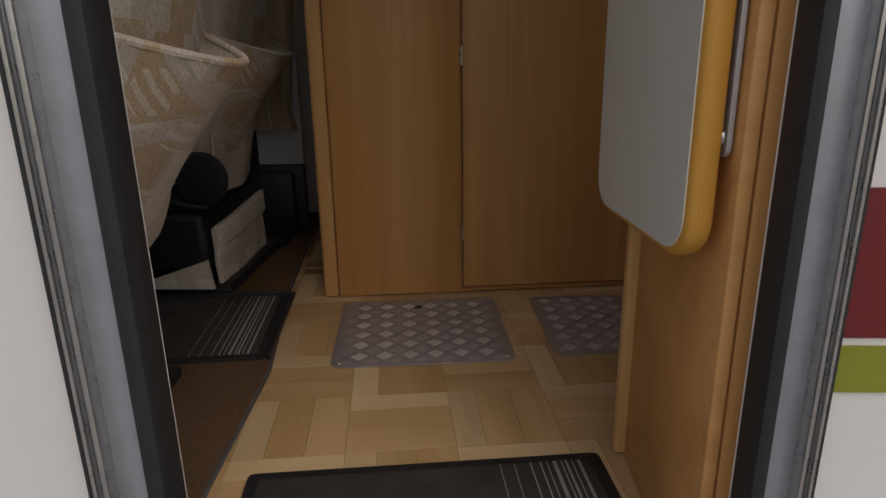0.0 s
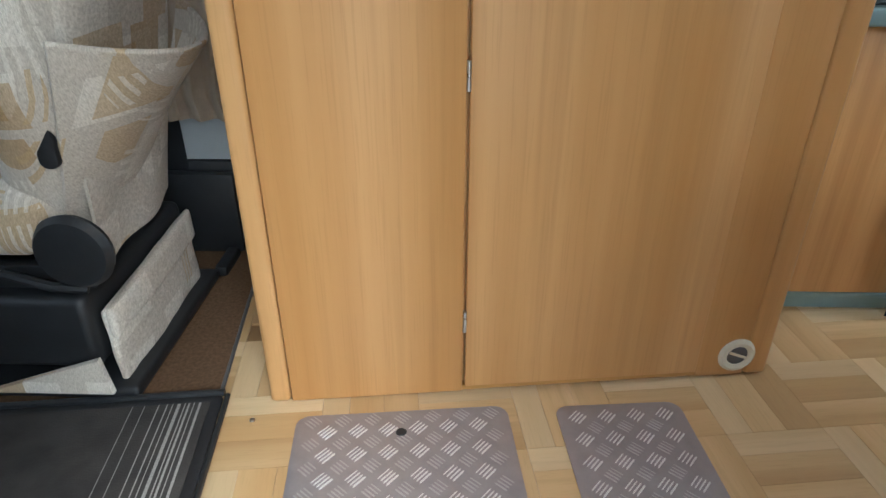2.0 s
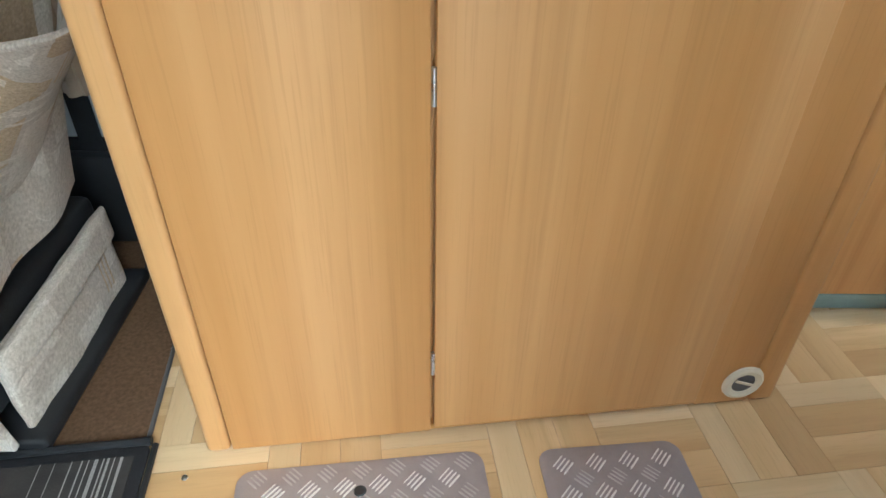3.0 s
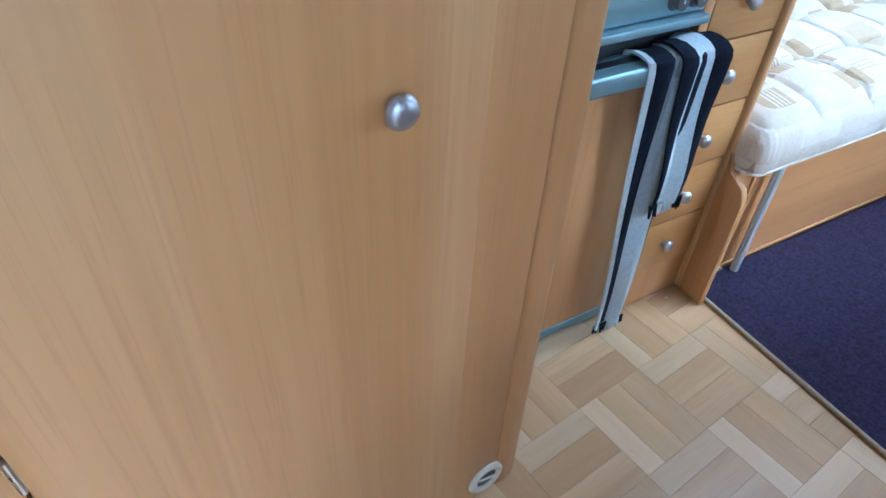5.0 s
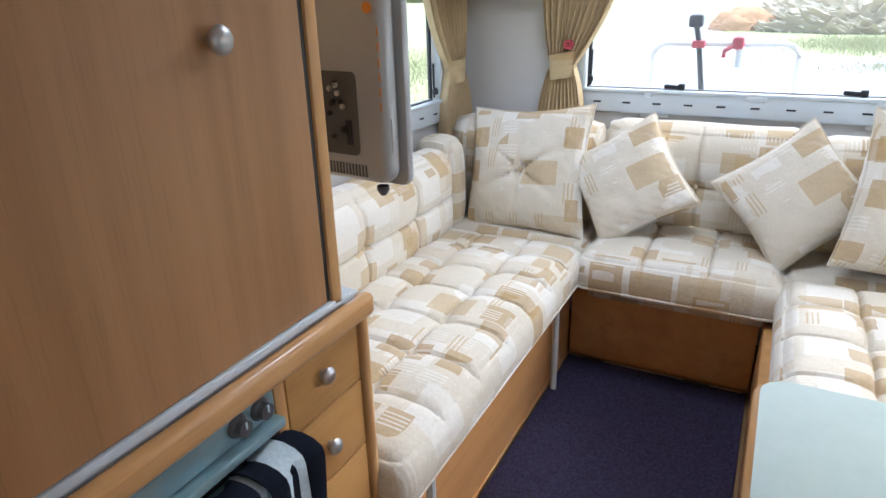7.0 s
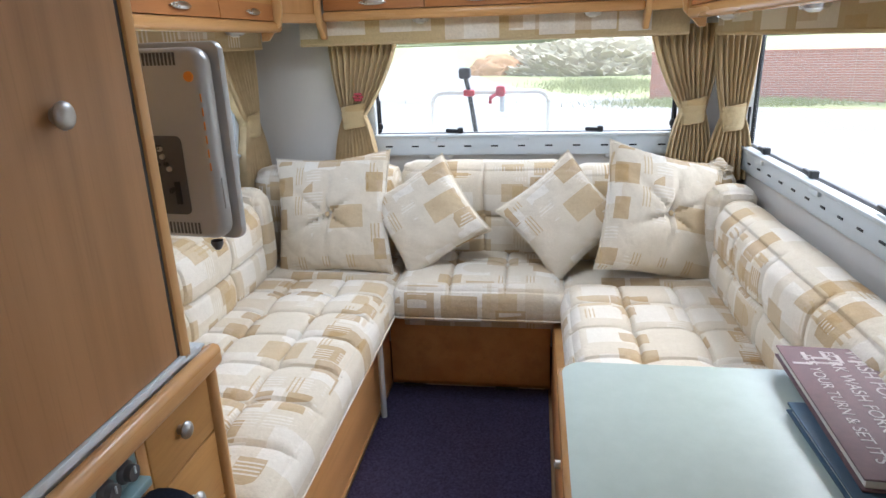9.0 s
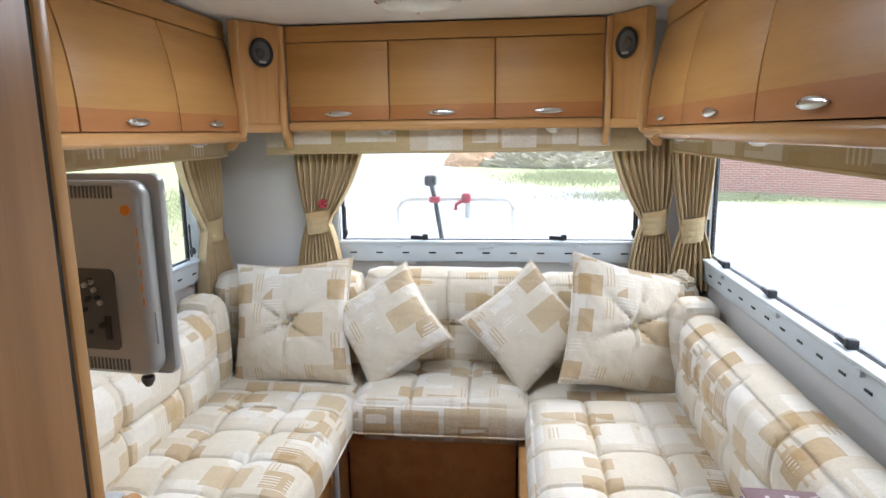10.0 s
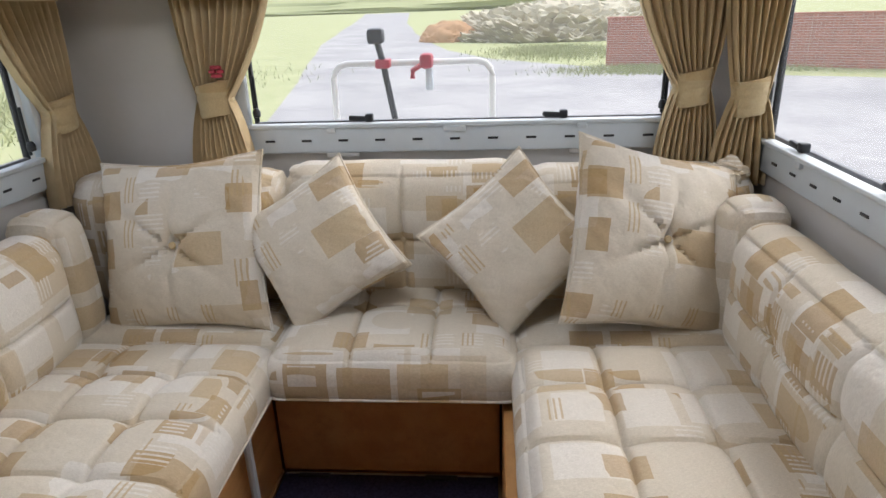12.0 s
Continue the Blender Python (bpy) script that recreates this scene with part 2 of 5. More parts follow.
RUBBER = plain("black_rubber", (0.02, 0.021, 0.024), 0.6, 0, 0.25, 60, 0.5)
MIRROR = plain("silvered_mirror", (0.90, 0.92, 0.92), 0.0, 1.0, 0.0, 20, 0.0)
CHROME = plain("brushed_chrome", (0.62, 0.61, 0.59), 0.28, 1.0, 0.1, 40, 0.05)
PEWTER = plain("brushed_pewter", (0.50, 0.50, 0.50), 0.38, 0.9, 0.12, 60, 0.08)
ALU = plain("tread_aluminium", (0.40, 0.38, 0.40), 0.40, 0.45, 0.12, 25, 0.15)
# one metal for both bar directions; their differing shine is put into the colours
ALUBAR = plain("bars_catching_light", (0.86, 0.86, 0.86), 0.34, 0.5, 0.06, 50, 0.1)
ALUMID = plain("bars_off_light", (0.55, 0.54, 0.55), 0.38, 0.45, 0.10, 40, 0.1)
ALUFR = plain("anodised_aluminium", (0.42, 0.45, 0.50), 0.35, 0.6, 0.1, 30, 0.1)
TEAL = plain("grey_green_enamel", (0.25, 0.37, 0.40), 0.3, 0.4, 0.08, 15, 0.03)
CREAMLAM = plain("cream_laminate", (0.62, 0.62, 0.57), 0.35, 0, 0.03, 20, 0.03)
GREENLAM = plain("pale_green_laminate", (0.47, 0.55, 0.51), 0.25, 0, 0.04, 30, 0.03)
CARPET = plain("navy_carpet", (0.052, 0.044, 0.084), 1.0, 0, 0.5, 120, 1.0, 0.05)
BINDING = plain("carpet_binding", (0.42, 0.34, 0.24), 0.9, 0, 0.15, 80, 0.4)
BROWNC = plain("brown_carpet", (0.16, 0.10, 0.06), 1.0, 0, 0.3, 120, 0.8, 0.05)
MATTING = ribbed_mat("striped_matting")
CREAMPL = plain("cream_plastic", (0.66, 0.60, 0.46), 0.4)
WHITEGRP = plain("white_bodywork", (0.76, 0.76, 0.74), 0.35, 0, 0.04, 3, 0.03)
REDV = plain("red_vinyl_stripe", (0.17, 0.018, 0.02), 0.35, 0, 0.06, 6, 0.03)
GREENV = plain("green_vinyl_stripe", (0.25, 0.27, 0.03), 0.35, 0, 0.06, 6, 0.03)
GLASS = glass("acrylic_pane", 0.02)
NAVY = plain("navy_wool", (0.014, 0.018, 0.03), 0.95, 0, 0.3, 150, 0.7, 0.1)
WHITEW = plain("pale_blue_wool", (0.62, 0.72, 0.76), 0.95, 0, 0.15, 150, 0.7, 0.1)
LAMPGL = plain("frosted_lamp_glass", (0.80, 0.79, 0.72), 0.3)
ORANGEPL = plain("orange_marking", (0.75, 0.27, 0.03), 0.4)
REDPL = plain("red_plastic", (0.42, 0.03, 0.05), 0.45)
BOOKC = plain("plum_book_cover", (0.15, 0.085, 0.095), 0.55, 0, 0.2, 60, 0.1)
BOOKT = plain("pale_print", (0.50, 0.45, 0.45), 0.6)
BLUEC = plain("blue_cover", (0.05, 0.10, 0.16), 0.5)
PAPER = plain("paper", (0.7, 0.68, 0.62), 0.8)
GRASS = ground_mat("meadow_grass", (0.24, 0.28, 0.115), (0.36, 0.38, 0.19), (0.45, 0.41, 0.27), 0.5)
GRAVEL = ground_mat("pale_gravel", (0.24, 0.235, 0.23), (0.44, 0.42, 0.395), (0.34, 0.33, 0.32), 0.4)
STRAW = ground_mat("straw_heap", (0.50, 0.45, 0.33), (0.62, 0.57, 0.44), (0.34, 0.31, 0.22), 1.2)
SANDM = ground_mat("sand_heap", (0.42, 0.26, 0.14), (0.48, 0.3, 0.17), (0.36, 0.22, 0.12), 1.5)
BRICKM = plain("red_brick", (0.40, 0.19, 0.13), 0.9, 0, 0.3, 6, 0.5)
MORTAR = plain("mortar", (0.60, 0.56, 0.50), 0.95)
LEAF = plain("leaf_green", (0.10, 0.14, 0.06), 0.8, 0, 0.35, 3, 0.3)


# ---------------- mesh helpers ----------------
def link(name, bm, material, smooth=True):
    me = bpy.data.meshes.new(name)
    bm.normal_update()
    bm.to_mesh(me)
    bm.free()
    me.materials.append(material)
    if smooth:
        me.shade_smooth()
        me.set_sharp_from_angle(angle=radians(38))
    return new(name, me)


def part(name, bm, material, parent, label=""):
    ob = link(name, bm, material)
    ob.parent = parent
    if label:
        ob["label"] = label
    return ob


def thing(name, label, category, m=None, group="", kind=""):
    ob = new(name)
    ob.empty_display_size = 0.05
    ob.matrix_world = m or Matrix()
    return tagged(ob, label, category, group, kind)


def box(x0, x1, y0, y1, z0, z1, bev=0.003, seg=2, bm=None, m=None):
    bm = bm or bmesh.new()
    r = bmesh.ops.create_cube(bm, size=1)
    vs = r["verts"]
    bmesh.ops.scale(bm, vec=(x1 - x0, y1 - y0, z1 - z0), verts=vs)
    bmesh.ops.translate(bm, vec=((x0 + x1) / 2, (y0 + y1) / 2, (z0 + z1) / 2), verts=vs)
    if bev:
        es = list({e for v in vs for e in v.link_edges})
        out = bmesh.ops.bevel(bm, geom=es, offset=min(bev, 0.45 * min(x1 - x0, y1 - y0, z1 - z0)), segments=seg, profile=0.5, affect="EDGES")
        vs = list({v for f in out["faces"] for v in f.verts} | {v for v in vs if v.is_valid})
    if m is not None:
        bmesh.ops.transform(bm, matrix=m, verts=vs)
    return bm


def prism(profile, depth, m=None, bev=0.0, bm=None, seg=2):
    """An outline in x and y pushed up by depth in z."""
    bm = bm or bmesh.new()
    vs = [bm.verts.new((x, y, 0)) for x, y in profile]
    f = bm.faces.new(vs)
    ext = bmesh.ops.extrude_face_region(bm, geom=[f])
    top = [g for g in ext["geom"] if isinstance(g, bmesh.types.BMVert)]
    bmesh.ops.translate(bm, vec=(0, 0, depth), verts=top)
    allv = vs + top
    bmesh.ops.recalc_face_normals(bm, faces=list({fc for v in allv for fc in v.link_faces}))
    if bev:
        caps = [e for e in {e for v in allv for e in v.link_edges} if abs(e.verts[0].co.z - e.verts[1].co.z) < 1e-6]
        out = bmesh.ops.bevel(bm, geom=caps, offset=bev, segments=seg, profile=0.5, affect="EDGES")
        allv = list({v for fc in out["faces"] for v in fc.verts} | {v for v in allv if v.is_valid})
    if m is not None:
        bmesh.ops.transform(bm, matrix=m, verts=allv)
    return bm


def round_rect(w, h, r, n=6, cx=0.0, cy=0.0):
    pts = []
    for sx, sy, a0 in ((1, 1, 0), (-1, 1, 90), (-1, -1, 180), (1, -1, 270)):
        for i in range(n + 1):
            a = radians(a0 + 90 * i / n)
            pts.append((cx + sx * (w / 2 - r) + r * math.cos(a), cy + sy * (h / 2 - r) + r * math.sin(a)))
    return pts


def lathe(profile, seg=24, m=None, bm=None):
    """Radius and height pairs turned about z."""
    bm = bm or bmesh.new()
    rings, made = [], []
    for r, z in profile:
        ring = [bm.verts.new((r * math.cos(2 * math.pi * i / seg), r * math.sin(2 * math.pi * i / seg), z)) for i in range(seg)] if r > 1e-5 else [bm.verts.new((0, 0, z))]
        rings.append(ring)
        made += ring
    for a, b in zip(rings, rings[1:]):
        for i in range(seg):
            j = (i + 1) % seg
            if len(a) == 1 and len(b) == 1:
                continue
            if len(a) == 1:
                bm.faces.new((a[0], b[i], b[j]))
            elif len(b) == 1:
                bm.faces.new((a[i], a[j], b[0]))
            else:
                bm.faces.new((a[i], a[j], b[j], b[i]))
    bmesh.ops.recalc_face_normals(bm, faces=list({f for v in made for f in v.link_faces}))
    if m is not None:
        bmesh.ops.transform(bm, matrix=m, verts=made)
    return bm


def tube(points, radius, seg=8, bm=None):
    """A round bar along a polyline."""
    bm = bm or bmesh.new()
    pts = [Vector(p) for p in points]
    rings = []
    for i, p in enumerate(pts):
        d = (pts[min(i + 1, len(pts) - 1)] - pts[max(i - 1, 0)]).normalized()
        up = Vector((0, 0, 1)) if abs(d.z) < 0.9 else Vector((1, 0, 0))
        a = d.cross(up).normalized()
        b = d.cross(a)
        rings.append([bm.verts.new(p + radius * (math.cos(2 * math.pi * k / seg) * a + math.sin(2 * math.pi * k / seg) * b)) for k in range(seg)])
    for r, s in zip(rings, rings[1:]):
        for k in range(seg):
            bm.faces.new((r[k], r[(k + 1) % seg], s[(k + 1) % seg], s[k]))
    bm.faces.new(rings[0][::-1])
    bm.faces.new(rings[-1])
    bmesh.ops.recalc_face_normals(bm, faces=bm.faces)
    return bm


def cushion(sx, sy, sz, radius=0.05, puff=0.012, seams_u=(), seams_v=(), depth=0.012, cuts=26, face="z"):
    """A stuffed block about its centre, with rounded edges and quilted seams on its face."""
    bm = bmesh.new()
    bmesh.ops.create_cube(bm, size=2)
    bmesh.ops.subdivide_edges(bm, edges=bm.edges[:], cuts=cuts, use_grid_fill=True)
    h = Vector((sx / 2, sy / 2, sz / 2))

    def crowd(c, n):
        """Moves a coordinate towards the nearest of n even seams, so that the creases are crisp."""
        k = (c + 1) / 2 * (n + 1)
        f = k - math.floor(k)
        return (math.floor(k) + f - 0.78 * math.sin(2 * math.pi * f) / (2 * math.pi)) / (n + 1) * 2 - 1

    across = [k for k in range(3) if k != {"z": 2, "y": 1, "x": 0}[face]]
    for v in bm.verts:
        if seams_u and seams_v:
            v.co[across[0]] = crowd(v.co[across[0]], len(seams_u))
            v.co[across[1]] = crowd(v.co[across[1]], len(seams_v))
        p = Vector((v.co.x * h.x, v.co.y * h.y, v.co.z * h.z))
        r = min(radius, h.x * 0.98, h.y * 0.98, h.z * 0.98)
        inner = Vector([max(-h[k] + r, min(h[k] - r, p[k])) for k in range(3)])
        d = p - inner
        if d.length > 1e-6:
            p = inner + d.normalized() * r
        n = {"z": 2, "y": 1, "x": 0}[face]
        ua, va = [k for k in range(3) if k != n]
        u, w = p[ua] / h[ua], p[va] / h[va]
        side = p[n] / h[n]
        if side > 0.2:
            amt = puff * (1 - u ** 4) * (1 - w ** 4)
            if seams_u and seams_v:
                cu = abs(math.sin(math.pi * (u + 1) / 2 * (len(seams_u) + 1)))
                cv = abs(math.sin(math.pi * (w + 1) / 2 * (len(seams_v) + 1)))
                amt += 0.011 * (cu * cv) ** 0.4
            g = 0.0
            for s in seams_u:
                g = max(g, math.exp(-((p[ua] - s * h[ua]) / 0.0065) ** 2))
            for s in seams_v:
                g = max(g, math.exp(-((p[va] - s * h[va]) / 0.0065) ** 2))
            for s in seams_u:
                for q in seams_v:
                    dd = (p[ua] - s * h[ua]) ** 2 + (p[va] - q * h[va]) ** 2
                    g += 1.3 * math.exp(-dd / 0.0012)
            amt -= g * depth * (1 if abs(u) < 0.97 and abs(w) < 0.97 else 0.5)
            p[n] += amt * min(1, (side - 0.2) * 2)
        if abs(p[n]) < h[n] * 0.8:
            bulge = puff * 0.8 * (1 - (p[n] / h[n]) ** 2)
            p[ua] += bulge * (1 if u > 0.9 else -1 if u < -0.9 else 0)
            p[va] += bulge * (1 if w > 0.9 else -1 if w < -0.9 else 0)
        p += 0.004 * Vector(noise.noise_vector(p * 6))
        v.co = p
    return bm


def pillow(w, t, button=False, n=30):
    """A square scatter cushion about its centre, lying in x and y, with pulled corners and an optional buttoned middle."""
    bm = bmesh.new()
    grids = []
    for side in (1, -1):
        g = []
        for i in range(n + 1):
            row = []
            for j in range(n + 1):
                u, v = 2 * i / n - 1, 2 * j / n - 1
                edge = max(0.0, (1 - u * u) * (1 - v * v))
                z = side * t / 2 * edge ** 0.34
                pull = 1 - 0.105 * (1 - (u * v) ** 2) * max(abs(u), abs(v)) ** 2
                x, y = u * pull * w / 2, v * pull * w / 2
                if button:
                    r = math.hypot(x, y)
                    a = math.atan2(y, x)
                    crease = 1 - (0.5 + 0.5 * math.cos(6 * a + 0.4)) ** 4
                    z -= side * (0.035 * math.exp(-(r / 0.04) ** 2) + 0.024 * (1 - crease) ** 3 * math.exp(-(r / 0.13) ** 2))
                rim = max(abs(u), abs(v))
                z += (0.008 * noise.noise(Vector((x * 14, y * 14, side * 3.1))) + 0.006 * rim ** 6 * math.sin(26 * (u - v))) * edge ** 0.3
                row.append(bm.verts.new((x, y, z)))
            g.append(row)
        grids.append(g)
    for k, g in enumerate(grids):
        for i in range(n):
            for j in range(n):
                q = (g[i][j], g[i + 1][j], g[i + 1][j + 1], g[i][j + 1])
                bm.faces.new(q if k == 0 else q[::-1])
    bmesh.ops.remove_doubles(bm, verts=bm.verts[:], dist=0.0004)
    return bm


def pillow_piping(w, r=0.004):
    pts = []
    for k in range(4):
        a, b = [(-1, -1), (1, -1), (1, 1), (-1, 1)][k], [(1, -1), (1, 1), (-1, 1), (-1, -1)][k]
        for i in range(10):
            u, v = a[0] + (b[0] - a[0]) * i / 10, a[1] + (b[1] - a[1]) * i / 10
            pull = 1 - 0.105 * (1 - (u * v) ** 2)
            pts.append((u * pull * w / 2, v * pull * w / 2, 0))
    pts.append(pts[0])
    return tube(pts, r, 6)


def curtain(z0, z1, tie, w_top, w_tie, w_bot, shift_top=0.0, folds=7, depth=0.022, seed=0, shift_bot=0.0):
    """Gathered cloth hanging in the x-z plane, drawn in by a tieback: across x, folds in y."""
    bm = bmesh.new()
    rnd = random.Random(seed)
    ph = [rnd.uniform(-0.5, 0.5) for _ in range(folds * 2 + 2)]
    rows, cols = 34, folds * 8
    rings = []
    for i in range(rows + 1):
        s = i / rows
        z = z1 + (z0 - z1) * s
        if z > tie:
            f = (z1 - z) / (z1 - tie)
            w = w_top + (w_tie - w_top) * (f ** 1.6)
            sh = shift_top * (1 - f ** 1.3)
        else:
            f = (tie - z) / (tie - z0)
            w = w_tie + (w_bot - w_tie) * math.sin(f * math.pi / 2) ** 0.8
            sh = shift_bot * f
        amp = depth * (0.55 + 0.45 * w / w_top)
        front, back = [], []
        for j in range(cols + 1):
            u = j / cols
            k = u * folds
            a = amp * math.sin(2 * math.pi * k + ph[int(k)] + 0.6 * math.sin(5 * s + k))
            x = sh + (u - 0.5) * w
            front.append(bm.verts.new((x, -0.012 + a * 0.7 - 0.01, z)))
            back.append(bm.verts.new((x, 0.014 + a * 0.35, z)))
        rings.append(front + back[::-1])
    for r, s in zip(rings, rings[1:]):
        n = len(r)
        for k in range(n):
            bm.faces.new((r[k], r[(k + 1) % n], s[(k + 1) % n], s[k]))
    bmesh.ops.recalc_face_normals(bm, faces=bm.faces)
    return bm


# ---------------- plan (metres; x to the rear, y to the offside, z up from the cabin floor) ----------------
Y_NEAR, Y_FAR, X_REAR, X_FRONT, Z_CEIL = 0.655, 2.82, 3.30, -2.0, 1.945
T = 0.035
CAB_L, CAB_R = Vector((-0.330, 1.747, 0)), Vector((0.742, 1.874, 0))
CAB_ROT = math.degrees(math.atan2(CAB_R.y - CAB_L.y, CAB_R.x - CAB_L.x))
CAB_W = (CAB_R - CAB_L).length
SILL, WTOP = 0.985, 1.50


def wall_with_hole(name, x0, x1, z0, z1, holes, m, material, thick=T):
    """A wall in its own x-z plane, thick along +y, with rectangular openings cut through."""
    xs = sorted({x0, x1, *[h[0] for h in holes], *[h[1] for h in holes]})
    zs = sorted({z0, z1, *[h[2] for h in holes], *[h[3] for h in holes]})
    bm = bmesh.new()

    def solid(i, k):
        if not (0 <= i < len(xs) - 1 and 0 <= k < len(zs) - 1):
            return False
        cx, cz = (xs[i] + xs[i + 1]) / 2, (zs[k] + zs[k + 1]) / 2
        return not any(h[0] < cx < h[1] and h[2] < cz < h[3] for h in holes)

    def quad(*pts):
        bm.faces.new([bm.verts.new(p) for p in pts])

    for i in range(len(xs) - 1):
        for k in range(len(zs) - 1):
            if not solid(i, k):
                continue
            a, b, c, d = xs[i], xs[i + 1], zs[k], zs[k + 1]
            quad((a, 0, c), (b, 0, c), (b, 0, d), (a, 0, d))
            quad((a, thick, c), (a, thick, d), (b, thick, d), (b, thick, c))
            if not solid(i - 1, k):
                quad((a, 0, c), (a, 0, d), (a, thick, d), (a, thick, c))
            if not solid(i + 1, k):
                quad((b, 0, c), (b, thick, c), (b, thick, d), (b, 0, d))
            if not solid(i, k - 1):
                quad((a, 0, c), (a, thick, c), (b, thick, c), (b, 0, c))
            if not solid(i, k + 1):
                quad((a, 0, d), (b, 0, d), (b, thick, d), (a, thick, d))
    bmesh.ops.remove_doubles(bm, verts=bm.verts[:], dist=1e-5)
    bmesh.ops.transform(bm, matrix=m, verts=bm.verts)
    bmesh.ops.recalc_face_normals(bm, faces=bm.faces)
    ob = link(name, bm, material)
    return tagged(ob, "", "wall", "", "structure")


DOOR_L, DOOR_R = -0.243, 0.389
NEAR_M = pose(0, Y_NEAR - T, 0)
wall_near = wall_with_hole("wall_near", X_FRONT, X_REAR, -0.45, 2.05,
                           [(DOOR_L, DOOR_R, -0.22, 1.78), (1.62, 3.24, SILL - 0.02, WTOP), (-1.75, -1.15, 0.95, 1.40)], NEAR_M, WHITEGRP)
wall_near["label"] = "white motorhome side wall with red and green stripes"
wall_far = wall_with_hole("wall_far", X_FRONT, X_REAR, -0.45, 2.05, [(1.62, 3.08, SILL - 0.02, WTOP), (-1.75, -1.15, 0.95, 1.40)], pose(0, Y_FAR, 0), WALLV)
wall_far["label"] = "pale vinyl-lined side wall of the cabin"
wall_rear = wall_with_hole("wall_rear", Y_NEAR - T, Y_FAR + T, -0.45, 2.05, [(0.90, 2.25, SILL + 0.045, WTOP)],
                           Matrix(((0, 1, 0, X_REAR), (1, 0, 0, 0), (0, 0, 1, 0), (0, 0, 0, 1))), WALLV)
wall_rear["label"] = "pale vinyl-lined rear wall of the cabin"
wall_front = wall_with_hole("wall_front", Y_NEAR - T, Y_FAR + T, -0.45, 2.05, [(1.05, 2.45, 1.08, 1.40)],
                            Matrix(((0, -1, 0, X_FRONT), (1, 0, 0, 0), (0, 0, 1, 0), (0, 0, 0, 1))), DARKGR)
wall_front["label"] = "dark cab front with windscreen opening"
HATCH = (2.02, 2.50, 1.50, 1.98)
ceiling = wall_with_hole("ceiling", X_FRONT, X_REAR + T, Y_NEAR - T, Y_FAR + T, [HATCH], Matrix(((1, 0, 0, 0), (0, 0, 1, 0), (0, 1, 0, Z_CEIL), (0, 0, 0, 1))), CEIL, 0.05)
tagged(ceiling, "white vinyl ceiling panel with a rooflight", "ceiling")

# floor deck; planks are laid on it at the end
floor = tagged(link("floor", box(X_FRONT, X_REAR, Y_NEAR, Y_FAR, -0.06, -0.006, 0), JOINT), "oak-look basket weave floor", "floor", "", "structure")


# ---------------- bodywork and door frame ----------------
def stripe(z0, z1, material, label):
    ob = link("trim", box(DOOR_R + 0.068, 2.9, Y_NEAR - T - 0.003, Y_NEAR - T - 0.0005, z0, z1, 0), material)
    tagged(ob, label, "stripe", "", "structure")


stripe(0.403, 0.553, REDV, "dark red vinyl stripe on white bodywork")
stripe(0.343, 0.394, GREENV, "olive green vinyl stripe on white bodywork")


def door_frame():
    f = thing("door_1", "open doorway with aluminium frame and black rubber seals", "doorway", kind="structure")
    y = Y_NEAR - T
    for sgn, x in ((-1, DOOR_L), (1, DOOR_R)):
        def strip(nm, a, b, y0, y1, mat, bev=0.004, lab=""):
            k = 0.8 if sgn > 0 else 1.05
            x0, x1 = sorted((x + sgn * a * k, x + sgn * b * k))
            part(nm, box(x0, x1, y0, y1, -0.22, 1.78, bev), mat, f, lab)
        strip("inner_seal", -0.006, 0.016, y - 0.022, y + 0.028, RUBBER, 0.008, "black rubber seal")
        strip("flat_jamb", 0.016, 0.050, y - 0.012, y + 0.012, ALUFR, 0.002, "blue-grey aluminium jamb")
        strip("ridge", 0.048, 0.054, y - 0.030, y, CHROME, 0.002)
        strip("ridge", 0.054, 0.062, y - 0.020, y, ALUFR, 0.002)
        strip("ridge", 0.062, 0.067, y - 0.028, y, CHROME, 0.002)
        strip("outer_seal", 0.067, 0.082, y - 0.016, y, RUBBER, 0.005, "weathered black outer seal")
    part("inner_lining", box(-0.42, -0.2560, Y_NEAR + 0.001, Y_NEAR + 0.010, 0.002, 1.78, 0.003), VENEER_X, f, "wooden lining beside the doorway")
    part("lining_edge", box(-0.264, -0.2535, Y_NEAR + 0.0005, Y_NEAR + 0.0125, 0.002, 1.78, 0.003), EDGE, f)
    part("threshold", box(DOOR_L, DOOR_R, y - 0.02, y + T, -0.25, -0.215, 0.004), ALUFR, f)
    part("head", box(DOOR_L - 0.08, DOOR_R + 0.08, y - 0.02, y + T, 1.775, 1.85, 0.004), ALUFR, f)
    return f


door_frame()

# inner lining of the near wall, so that the cabin side is vinyl like the others
near_lining = wall_with_hole("wall_near_lining", 0.42, X_REAR, 0.0, Z_CEIL, [(1.62, 3.24, SILL - 0.02, WTOP)], pose(0, Y_NEAR + 0.002, 0), WALLV, 0.006)
near_lining["label"] = "pale vinyl lining of the side wall"


